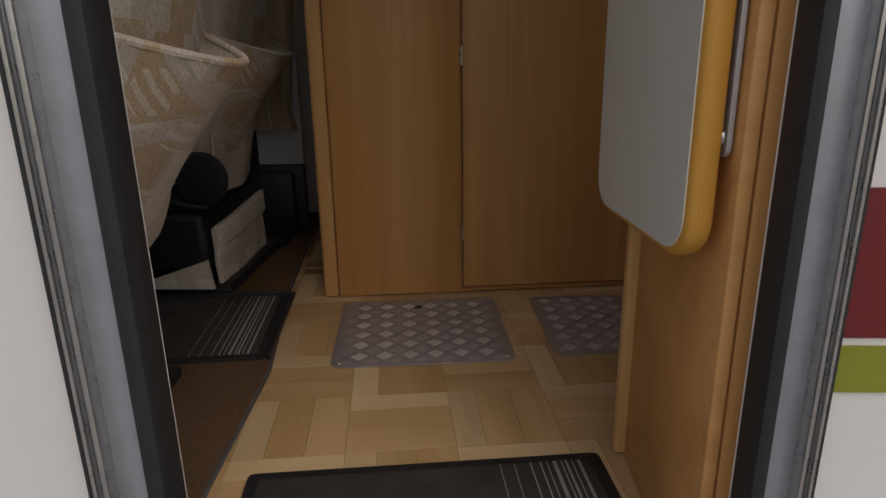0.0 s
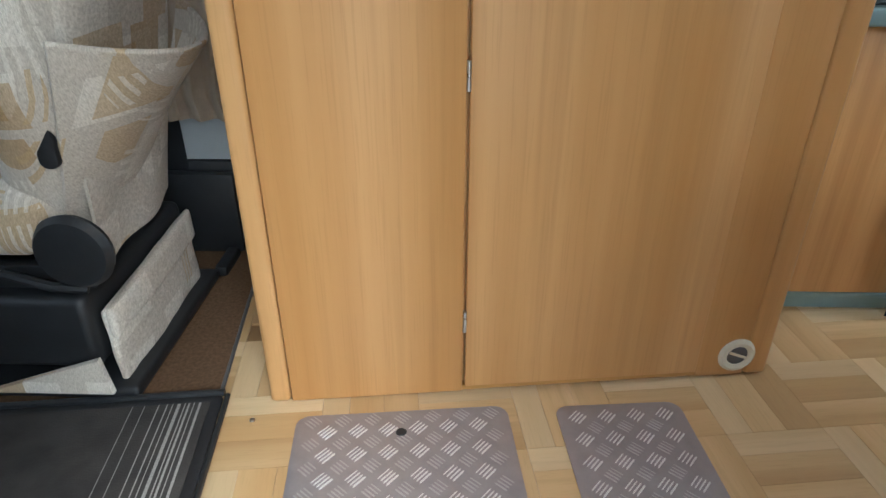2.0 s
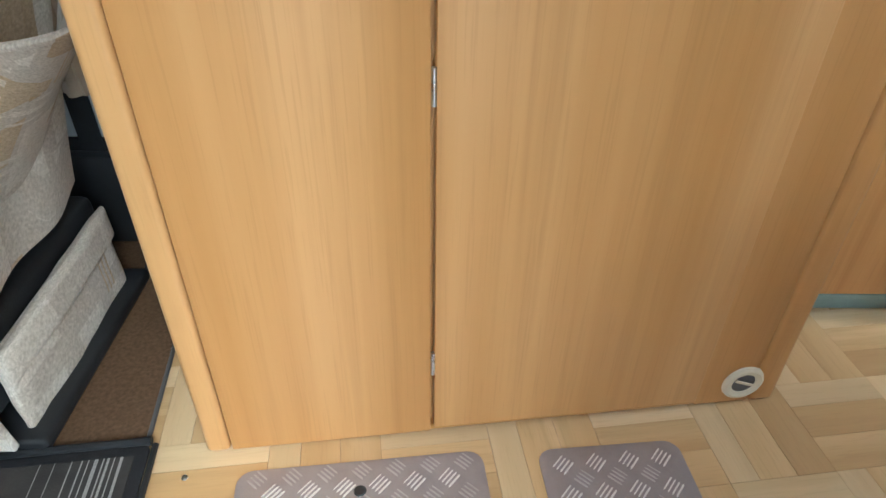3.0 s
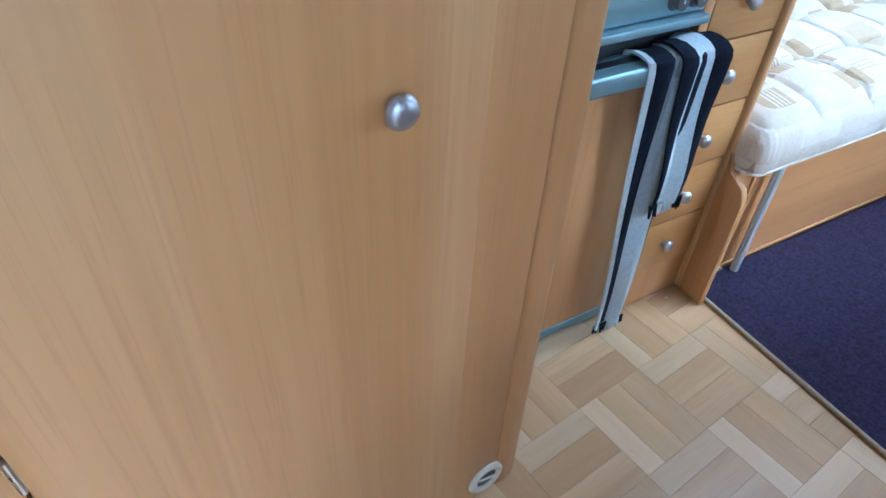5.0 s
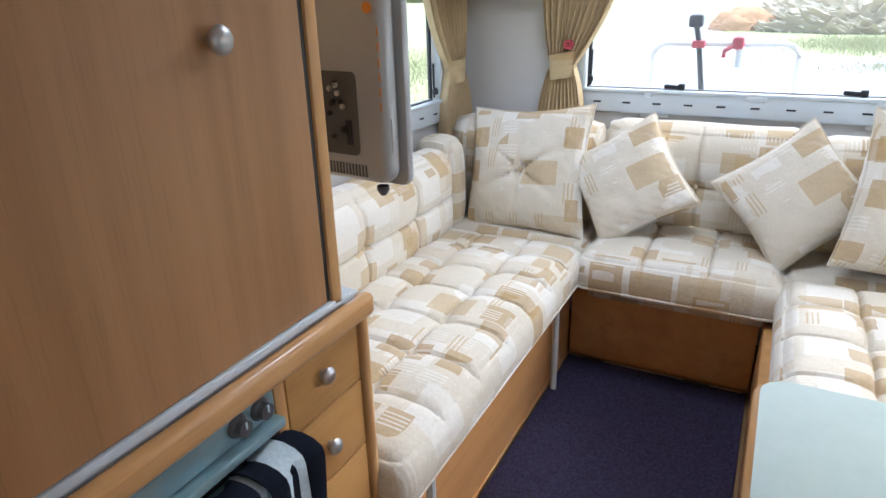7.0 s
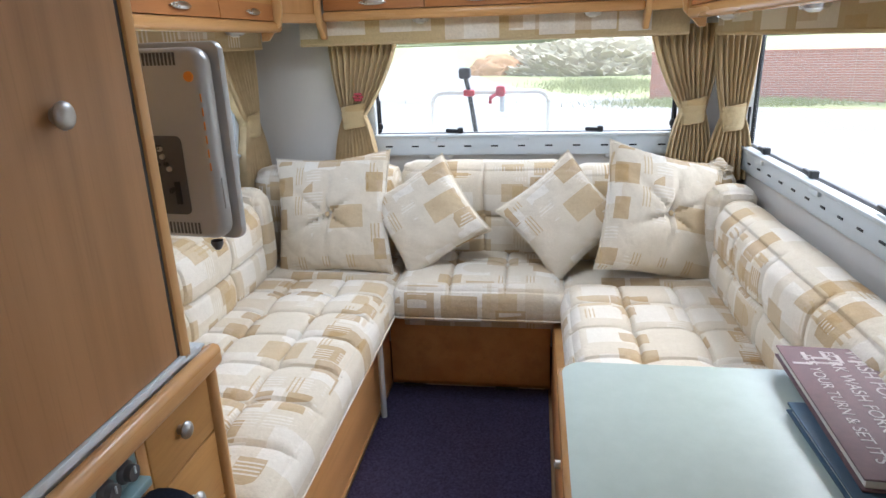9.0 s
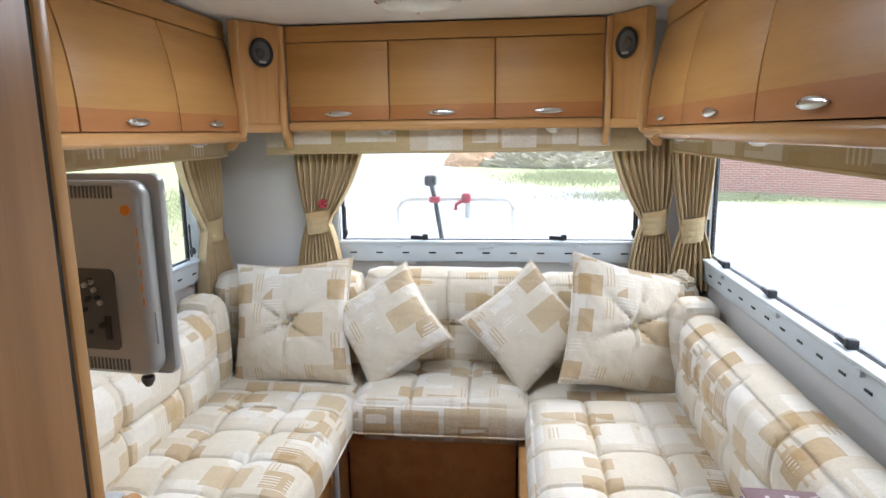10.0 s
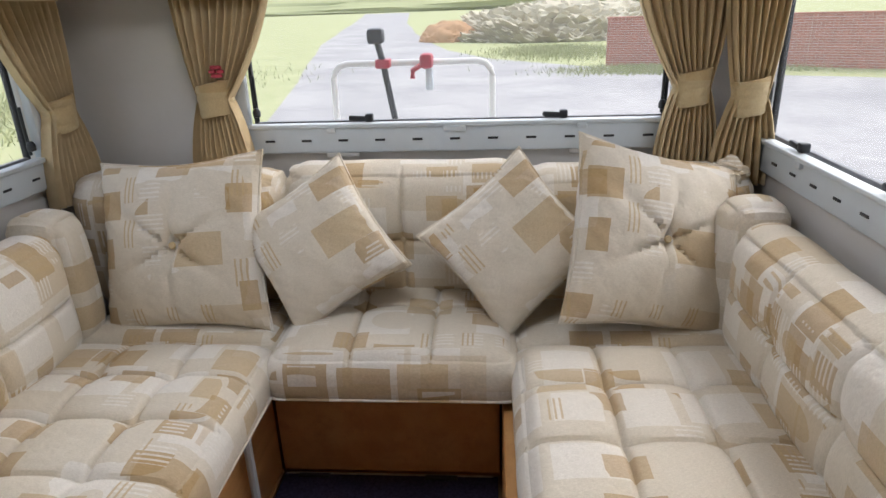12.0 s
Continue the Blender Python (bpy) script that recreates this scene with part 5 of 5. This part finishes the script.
    if recliner:
        # the cover's loose tail below the backrest, slit at one side
        bm = bmesh.new()
        rows = []
        for i in range(9):
            f = i / 8
            row = []
            for j in range(19):
                u = j / 18
                y = -w / 2 + 0.065 + u * (w - 0.09)
                x = 0.060 - 0.035 * f + 0.006 * math.sin(9 * u + 2 * f) + 0.016 * f * (1 - u)
                row.append(bm.verts.new((x, y, 0.50 - f * (0.235 - 0.03 * u * u) + 0.008 * math.sin(6 * u) * f)))
            rows.append(row)
        for q, t in zip(rows, rows[1:]):
            for j in range(18):
                bm.faces.new((q[j], q[j + 1], t[j + 1], t[j]))
        bmesh.ops.recalc_face_normals(bm, faces=bm.faces)
        bmesh.ops.solidify(bm, geom=bm.faces[:], thickness=0.007)
        part("cover_tail", bm, SEATCOV, s, "loose tail of the seat cover")
    if recliner:
        part("recliner", lathe([(0, 0), (0.072, 0), (0.076, 0.012), (0.066, 0.026), (0.02, 0.031), (0, 0.031)], 32, pose(0.045, -w / 2 + 0.012, 0.348, 90, 0, 0)), BLACK, s, "black recliner cover")
        part("armrest_pivot", prism(round_rect(0.035, 0.10, 0.016, 5), 0.02, pose(0.05, -w / 2 + 0.02, 0.56, 90, 0, 0), 0.005), BLACK, s, "black armrest pivot cover")
        wedge = prism([(base + 0.018, 0.028), (base - 0.25, 0.028), (base + 0.006, 0.115)], 0.016, pose(0, -w / 2 - 0.012, 0, 90, 0, 0), 0.003)
        part("side_cloth", wedge, SEATCOV, s, "cream cloth corner beside the plinth")
    return s


def cloth_panel(wide, tall, x, z):
    """A soft padded panel facing the seat's rear, with uneven edges."""
    bm = cushion(0.022, wide, tall, 0.010, 0.004, face="x", cuts=14)
    for v in bm.verts:
        v.co.z += 0.010 * noise.noise(v.co * 7) + 0.012 * (v.co.y / wide)
        v.co.x += 0.004 * noise.noise(v.co * 16)
    bmesh.ops.translate(bm, vec=(x, 0, z + tall / 2 - 0.02), verts=bm.verts)
    return bm


cab_seat(pose(-0.70, 1.990, 0.008, 0, 0, 0), "driver's seat in slubbed beige patchwork cover", True, 0.035, 0.725)
cab_seat(pose(-0.505, 1.010, 0.008, 0, 0, 4), "passenger seat in slubbed beige cover with sagging pocket", False, -0.075, 0.71)

cab_floor = thing("cab_carpet", "brown cab carpet with a worn edge", "carpet")
part("carpet_face", prism([(X_FRONT + 0.01, Y_NEAR + 0.01), (-0.32, Y_NEAR + 0.01), (-0.338, 0.90), (-0.358, 1.29), (-0.443, 1.74), (-0.525, 2.36), (-0.54, Y_FAR - 0.01), (X_FRONT + 0.01, Y_FAR - 0.01)], 0.006, pose(0, 0, 0.001), 0.002), BROWNC, cab_floor)
part("edge_strip", tube([(-0.318, Y_NEAR + 0.01, 0.004), (-0.336, 0.90, 0.004), (-0.356, 1.29, 0.004), (-0.441, 1.74, 0.004), (-0.523, 2.36, 0.004)], 0.005, 6), DARKGR, cab_floor)


def striped_mat(name, m, w, d, label, flip=False):
    t = thing(name, label, "door mat", m)
    part("backing", prism(round_rect(w, d, 0.012, 4), 0.006, pose(0, 0, 0), 0.002), RUBBER, t, "black rubber border")
    bm = box(-w / 2 + 0.022, w / 2 - 0.022, -d / 2 + 0.022, d / 2 - 0.022, 0.005, 0.0095, 0.002)
    bmesh.ops.translate(bm, vec=(-(w / 2 - 0.125), 0, 0), verts=bm.verts)
    p = part("carpet_face", bm, MATTING, t, "grey ribbed pile with pale stripes")
    p.matrix_local = pose(w / 2 - 0.125, 0, 0)
    return t


striped_mat("door_mat", pose(-0.655, 1.520, 0.008, 0, 0, 7), 0.50, 0.42, "dark grey striped mat between the cab seats")
striped_mat("door_mat", pose(0.037, 0.815, 0.001, 0, 0, 7), 0.60, 0.30, "dark grey striped mat inside the doorway")
sill = thing("cab_step", "black plastic tray edge along the mat", "trim strip", pose(-0.655, 1.520, 0.008, 0, 0, 7))
part("far_lip", tube([(-0.25, 0.218, 0.006), (0.25, 0.218, 0.006)], 0.008), BLACK, sill)
part("side_lip", tube([(0.258, -0.21, 0.005), (0.258, 0.21, 0.005)], 0.006), BLACK, sill)


def cab_door():
    d = thing("cab_door", "driver's door with black trim and beige curtain above", "cab door")
    y = 2.42
    part("panel", box(-1.7, -0.54, y, y + 0.03, 0.010, 0.285, 0.012), BLACK, d)
    part("pocket", box(-0.90, -0.575, y - 0.045, y, 0.012, 0.262, 0.015), BLACK, d)
    part("upper", box(-1.7, -0.54, y + 0.006, y + 0.03, 0.287, 1.5, 0.004), GREYPL, d, "light grey door lining")
    part("belt", box(-0.762, -0.708, y - 0.012, y - 0.009, 0.12, 1.3, 0.0), BLACK, d, "black seat belt")
    part("belt_rail", tube([(-0.828, y - 0.02, 0.02), (-0.822, y - 0.02, 0.75)], 0.009), ALUFR, d)
    bm = curtain(0.425, 1.5, 0.47, 0.50, 0.36, 0.40, folds=6, depth=0.024, seed=9)
    bmesh.ops.transform(bm, matrix=pose(-0.74, y - 0.05, 0), verts=bm.verts)
    part("curtain", bm, BEIGE, d, "beige cab curtain")
    part("buckle", box(-0.835, -0.80, y - 0.12, y - 0.09, 0.10, 0.19, 0.006), BLACK, d)
    part("buckle_tongue", box(-0.828, -0.806, y - 0.125, y - 0.118, 0.185, 0.215, 0.001), CHROME, d)
    part("sill_trim", box(-0.62, -0.585, 2.245, y - 0.05, 0.008, 0.040, 0.008), BLACK, d)


cab_door()
dash = thing("dashboard", "dark grey dashboard under the windscreen", "dashboard")
part("top", box(-1.95, -1.55, 0.70, 2.75, 0.45, 0.72, 0.06, 4), DARKGR, dash)
part("lower", box(-1.95, -1.70, 0.70, 2.75, 0.01, 0.45, 0.02), BLACK, dash)


# ---------------- tread plates ----------------
def tread_plate(m, w, d, label, hole=None):
    t = thing("tread_plate", label, "tread plate", m, "tread plates")
    part("sheet", prism(round_rect(w, d, 0.028, 6), 0.003, pose(0, 0, 0), 0.001), ALU, t)
    bm, low = bmesh.new(), bmesh.new()
    pitch = 0.060
    nx, ny = int(w / pitch * 1.42) + 2, int(d / pitch * 1.42) + 2
    for i in range(-nx, nx + 1):
        for j in range(-ny, ny + 1):
            cx, cy = (i + (j % 2) * 0.5) * pitch, j * pitch * 0.5
            if abs(cx) > w / 2 - 0.012 or abs(cy) > d / 2 - 0.012:
                continue
            # bars at 45 get the bright colour, cross bars the dim one, as painted shine
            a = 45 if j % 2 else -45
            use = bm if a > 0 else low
            for k in range(4):
                off = (k - 1.5) * 0.0078
                half = 0.0165 if a > 0 else 0.014
                R = Matrix.Rotation(radians(a), 2)
                pts = [R @ Vector((sx * half, off + sy * 0.0014)) for sx, sy in ((-1, 0), (-0.8, -1), (0.8, -1), (1, 0), (0.8, 1), (-0.8, 1))]
                lo = [use.verts.new((cx + p.x, cy + p.y, 0.0028)) for p in pts]
                hi = [use.verts.new((cx + p.x * 0.93, cy + p.y * 0.93, 0.0046 if a > 0 else 0.0038)) for p in pts]
                use.faces.new(hi)
                for q in range(6):
                    use.faces.new((lo[q], lo[(q + 1) % 6], hi[(q + 1) % 6], hi[q]))
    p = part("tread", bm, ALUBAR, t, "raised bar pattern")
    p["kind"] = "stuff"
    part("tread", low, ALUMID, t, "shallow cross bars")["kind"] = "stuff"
    if hole:
        part("hole", lathe([(0, 0.0058), (0.009, 0.0058), (0.011, 0.0035)], 18, pose(*hole, 0)), BLACK, t)
    for sx in (-1, 1):
        part("rivet", lathe([(0, 0.006), (0.004, 0.0055), (0.006, 0.003)], 10, pose(sx * (w / 2 - 0.02), -d / 2 + 0.02, 0)), CHROME, t)
    return t


tread_plate(pose(-0.032, 1.533, 0.001, 0, 0, 6), 0.430, 0.400, "ribbed aluminium tread plate on the floor", (-0.004, 0.140))
tread_plate(pose(0.407, 1.581, 0.001, 0, 0, 5), 0.262, 0.370, "smaller ribbed aluminium tread plate on the floor")

carpet = thing("carpet", "dark navy fitted lounge carpet with bound edge", "carpet")
pr = [(1.545, 1.445), (2.868, 1.445), (2.868, 2.118), (1.56, 2.118), (1.51, 2.10), (1.488, 2.06), (1.485, 1.50), (1.50, 1.46)]
part("carpet_face", prism(pr, 0.011, pose(0, 0, 0.001), 0.003), CARPET, carpet)
part("binding", tube([(1.62, 2.118, 0.008), (1.555, 2.116, 0.008), (1.505, 2.098, 0.008), (1.484, 2.06, 0.008), (1.481, 1.5, 0.008), (1.50, 1.45, 0.008)], 0.006, 8), BINDING, carpet, "beige binding")
part("binding", tube([(2.866, 1.46, 0.009), (2.866, 2.112, 0.009)], 0.005, 8), BINDING, carpet, "beige binding")
for y in (1.62, 2.02):
    part("floor_clip", box(2.845, 2.862, y - 0.05, y + 0.05, 0.012, 0.018, 0.002), BLACK, carpet)


def floor_screw(x, y):
    s = thing("floor_screw", "small screw head in the floor", "screw", pose(x, y, 0.0), "floor screws")
    part("head", lathe([(0, 0.003), (0.005, 0.002), (0.006, 0.0)], 12), CHROME, s)


floor_screw(-0.357, 1.701)
floor_screw(1.40, 2.112)

for y in (1.94, 1.16):
    p = thing("wall_bracket", "small pale plastic bracket below the rear window", "bracket", pose(X_REAR, y, 0.945))
    part("cap", box(-0.022, 0.0, -0.055, 0.055, -0.017, 0.017, 0.008, 3), WALLV, p)

# ---------------- outside ----------------
GZ = -0.72
tagged(link("ground", box(-300, 400, -300, 300, GZ - 0.5, GZ, 0), GRASS), "rough mown grass to the horizon", "grass", "", "structure")


def drive():
    bm = bmesh.new()
    edge = [(-14, -5, 6), (4, -5, 5), (10, -5, 5), (14, -5, 6), (18, -5, 6.8), (21, -4, 7.4), (24, -1.6, 8.1), (28, 1.4, 9), (34, 3.6, 10.2), (42, 5.2, 12), (56, 7.6, 14.3), (70, 9.5, 16.8), (90, 12.5, 20), (172, 22, 34), (240, 30, 46)]
    rows = []
    for x, ya, yb in edge:
        rows.append([bm.verts.new((x, ya, GZ + 0.012)), bm.verts.new((x, yb, GZ + 0.012))])
    for a, b in zip(rows, rows[1:]):
        bm.faces.new((a[0], b[0], b[1], a[1]))
    bm.faces.new([bm.verts.new(p) for p in ((-14, -20, GZ + 0.012), (12, -20, GZ + 0.012), (15.5, -13.5, GZ + 0.012), (19, -8, GZ + 0.012), (21, -4, GZ + 0.012), (18, -5, GZ + 0.012), (-14, -5, GZ + 0.012))])
    bmesh.ops.recalc_face_normals(bm, faces=bm.faces)
    tagged(link("road", bm, GRAVEL, False), "pale gravel drive winding through grass", "drive", "", "structure")


drive()


def heap(name, cx, cy, rx, ry, h, material, label, seed, rough=0.0):
    bm = bmesh.new()
    bmesh.ops.create_icosphere(bm, subdivisions=6 if rough else 5, radius=1)
    for v in bm.verts:
        n = rough * (noise.noise(v.co * 22) + 0.8 * noise.noise(v.co * 47)) + noise.noise(v.co * 3.1 + Vector((seed, 0, 0))) * 0.35 + noise.noise(v.co * 9 + Vector((0, seed, 0))) * 0.14
        v.co = Vector((v.co.x * rx * (1 + 0.3 * n), v.co.y * ry * (1 + 0.3 * n), max(-0.3, v.co.z + n * 0.5) * h))
    bmesh.ops.translate(bm, vec=(cx, cy, GZ), verts=bm.verts)
    tagged(link(name, bm, material), label, "heap", "", "stuff")


heap("straw_heap", 45, -3.4, 7, 7.8, 2.0, STRAW, "long heap of straw and rubble on the grass", 3.3, 0.3)
heap("sand_heap", 43, 4.0, 2.2, 1.9, 1.15, SANDM, "small heap of orange sand", 7.1)
heap("meadow_bank", 330, 40, 60, 260, 10, GRASS, "distant grassy rise beyond the drive", 1.9)
heap("hedge", 5, 75, 60, 5, 5.0, LEAF, "distant green hedge", 5.2)


def brick_wall(x0, y0, x1, y1, h):
    d = Vector((x1 - x0, y1 - y0, 0))
    L = d.length
    ang = math.degrees(math.atan2(d.y, d.x))
    w = thing("brick_wall", "low red brick garden wall beside the drive", "wall", pose(x0, y0, GZ, 0, 0, ang))
    part("mortar", box(0, L, 0.01, 0.205, -0.2, h, 0), MORTAR, w)
    bl, bh = 0.225, 0.075
    joined = bmesh.new()
    rows = int(h / bh)
    for r in range(rows):
        k = 0
        x = -(r % 2) * bl / 2
        while x < L - 0.02:
            a, b = max(0, x) + 0.005, min(L, x + bl) - 0.005
            if b - a > 0.05:
                box(a, b, -0.004 + 0.003 * ((k * 7 + r * 3) % 3), 0.10, r * bh + 0.005, (r + 1) * bh - 0.005, 0, bm=joined)
            x += bl
            k += 1
    p = part("bricks", joined, BRICKM, w, "weathered red bricks")
    p["kind"] = "stuff"
    part("coping", box(-0.02, L + 0.02, -0.03, 0.235, h, h + 0.06, 0.008), BRICKM, w)


brick_wall(23.8, -2.4, 21.8, -8.0, 1.5)
brick_wall(21.8, -8.0, 17.5, -14.5, 1.5)


def verge(cx, cy, rx, ry, n, seed, label):
    """Uncut grass tufts along the verge."""
    bm = bmesh.new()
    rnd = random.Random(seed)
    for _ in range(n):
        x, y = cx + rnd.gauss(0, rx * 0.45), cy + rnd.gauss(0, ry * 0.45)
        if y < 8 and x < 20.5:
            continue
        a, h = rnd.uniform(0, math.pi), rnd.uniform(0.05, 0.2)
        dx, dy = 0.02 * math.cos(a), 0.02 * math.sin(a)
        lx, ly = rnd.uniform(-0.12, 0.12), rnd.uniform(-0.12, 0.12)
        bm.faces.new([bm.verts.new(p) for p in ((x - dx, y - dy, GZ - 0.02), (x + dx, y + dy, GZ - 0.02), (x + lx, y + ly, GZ + h))])
    tagged(link("verge_grass", bm, GRASS, False), label, "grass", "", "stuff")


verge(22.0, -4.6, 1.6, 3.6, 9000, 1, "uncut grass along the drive and wall")
verge(31.0, -1.5, 4.5, 2.8, 9000, 2, "uncut grass before the heap")
verge(17.0, 13.0, 9.0, 5.0, 9000, 3, "uncut grass beside the drive")


def bike_rack():
    b = thing("bike_rack", "white tubular cycle rack with red and black clamps", "cycle rack", pose(0, 0.125, 0.05))
    x = X_REAR + 0.22
    pts = [(x, 1.33, 0.45), (x, 1.33, 1.10)] + [(x, 1.33 + 0.05 * (1 - math.cos(a)), 1.10 + 0.05 * math.sin(a)) for a in (0.5, 1.0, math.pi / 2)]
    pts += [(x, 1.83 + 0.05 * math.sin(a), 1.10 + 0.05 * math.cos(a)) for a in (0.0, 0.6, 1.1, math.pi / 2)] + [(x, 1.88, 0.45)]
    part("hoop", tube(pts, 0.011, 10), WHITEGRP, b)
    part("lower_bar", tube([(x, 1.30, 0.55), (x, 1.91, 0.55)], 0.011, 10), WHITEGRP, b)
    for y in (1.38, 1.83):
        part("wall_bracket", tube([(X_REAR + T, y, 0.60), (x, y, 0.60)], 0.012, 8), WHITEGRP, b)
    clamp = part("clamp_arm", tube([(x - 0.02, 1.66, 0.9), (x - 0.03, 1.70, 1.16), (x - 0.03, 1.715, 1.22)], 0.011, 8), BLACK, b, "black clamp arm")
    part("clamp_head", box(x - 0.06, x - 0.005, 1.69, 1.745, 1.215, 1.265, 0.012), BLACK, clamp)
    part("clamp_band", box(x - 0.045, x + 0.02, 1.675, 1.725, 1.135, 1.165, 0.006), REDPL, clamp)
    grip = part("red_clamp", box(x - 0.04, x + 0.02, 1.53, 1.575, 1.13, 1.18, 0.014), REDPL, b, "red clamp knob")
    part("clamp_jaw", tube([(x - 0.02, 1.56, 1.15), (x - 0.03, 1.60, 1.125), (x - 0.03, 1.60, 1.10)], 0.009, 8), REDPL, grip)
    part("clamp_tube", tube([(x - 0.01, 1.545, 1.13), (x - 0.01, 1.545, 1.06)], 0.013, 8), GREYPL, grip)


bike_rack()

# ---------------- floor planks: basket weave, three strips to a block ----------------
BLOCK = 0.200


def plank_mesh(width, material):
    me = bpy.data.meshes.new("plank")
    b = box(-BLOCK / 2 + 0.0004, BLOCK / 2 - 0.0004, -width / 2 + 0.0004, width / 2 - 0.0004, -0.006, 0.0, 0)
    b.to_mesh(me)
    b.free()
    me.materials.append(material)
    return me


STRIPS = [(-0.0635, plank_mesh(0.073, PLANK)), (0.0085, plank_mesh(0.071, PLANK)), (0.072, plank_mesh(0.056, PLANK_PALE))]
FLOOR_ROT = pose(-0.39, 0.66, 0, 0, 0, 7)
for i in range(-3, 12):
    for j in range(-3, 9):
        for o, me in STRIPS:
            turn = 90 if (i + j) % 2 else 0
            m = FLOOR_ROT @ pose(i * BLOCK - (o if turn else 0), j * BLOCK + (0 if turn else o), 0, 0, 0, turn)
            p = m.translation
            if not (-0.56 < p.x < 1.56 and 0.70 < p.y < 2.45):
                continue
            if -0.36 < p.x < 0.72 and p.y > 1.98 or (p.x > 0.48 and p.y < 1.0):
                continue
            ob = new("plank", me)
            ob.parent = floor
            ob.matrix_world = m
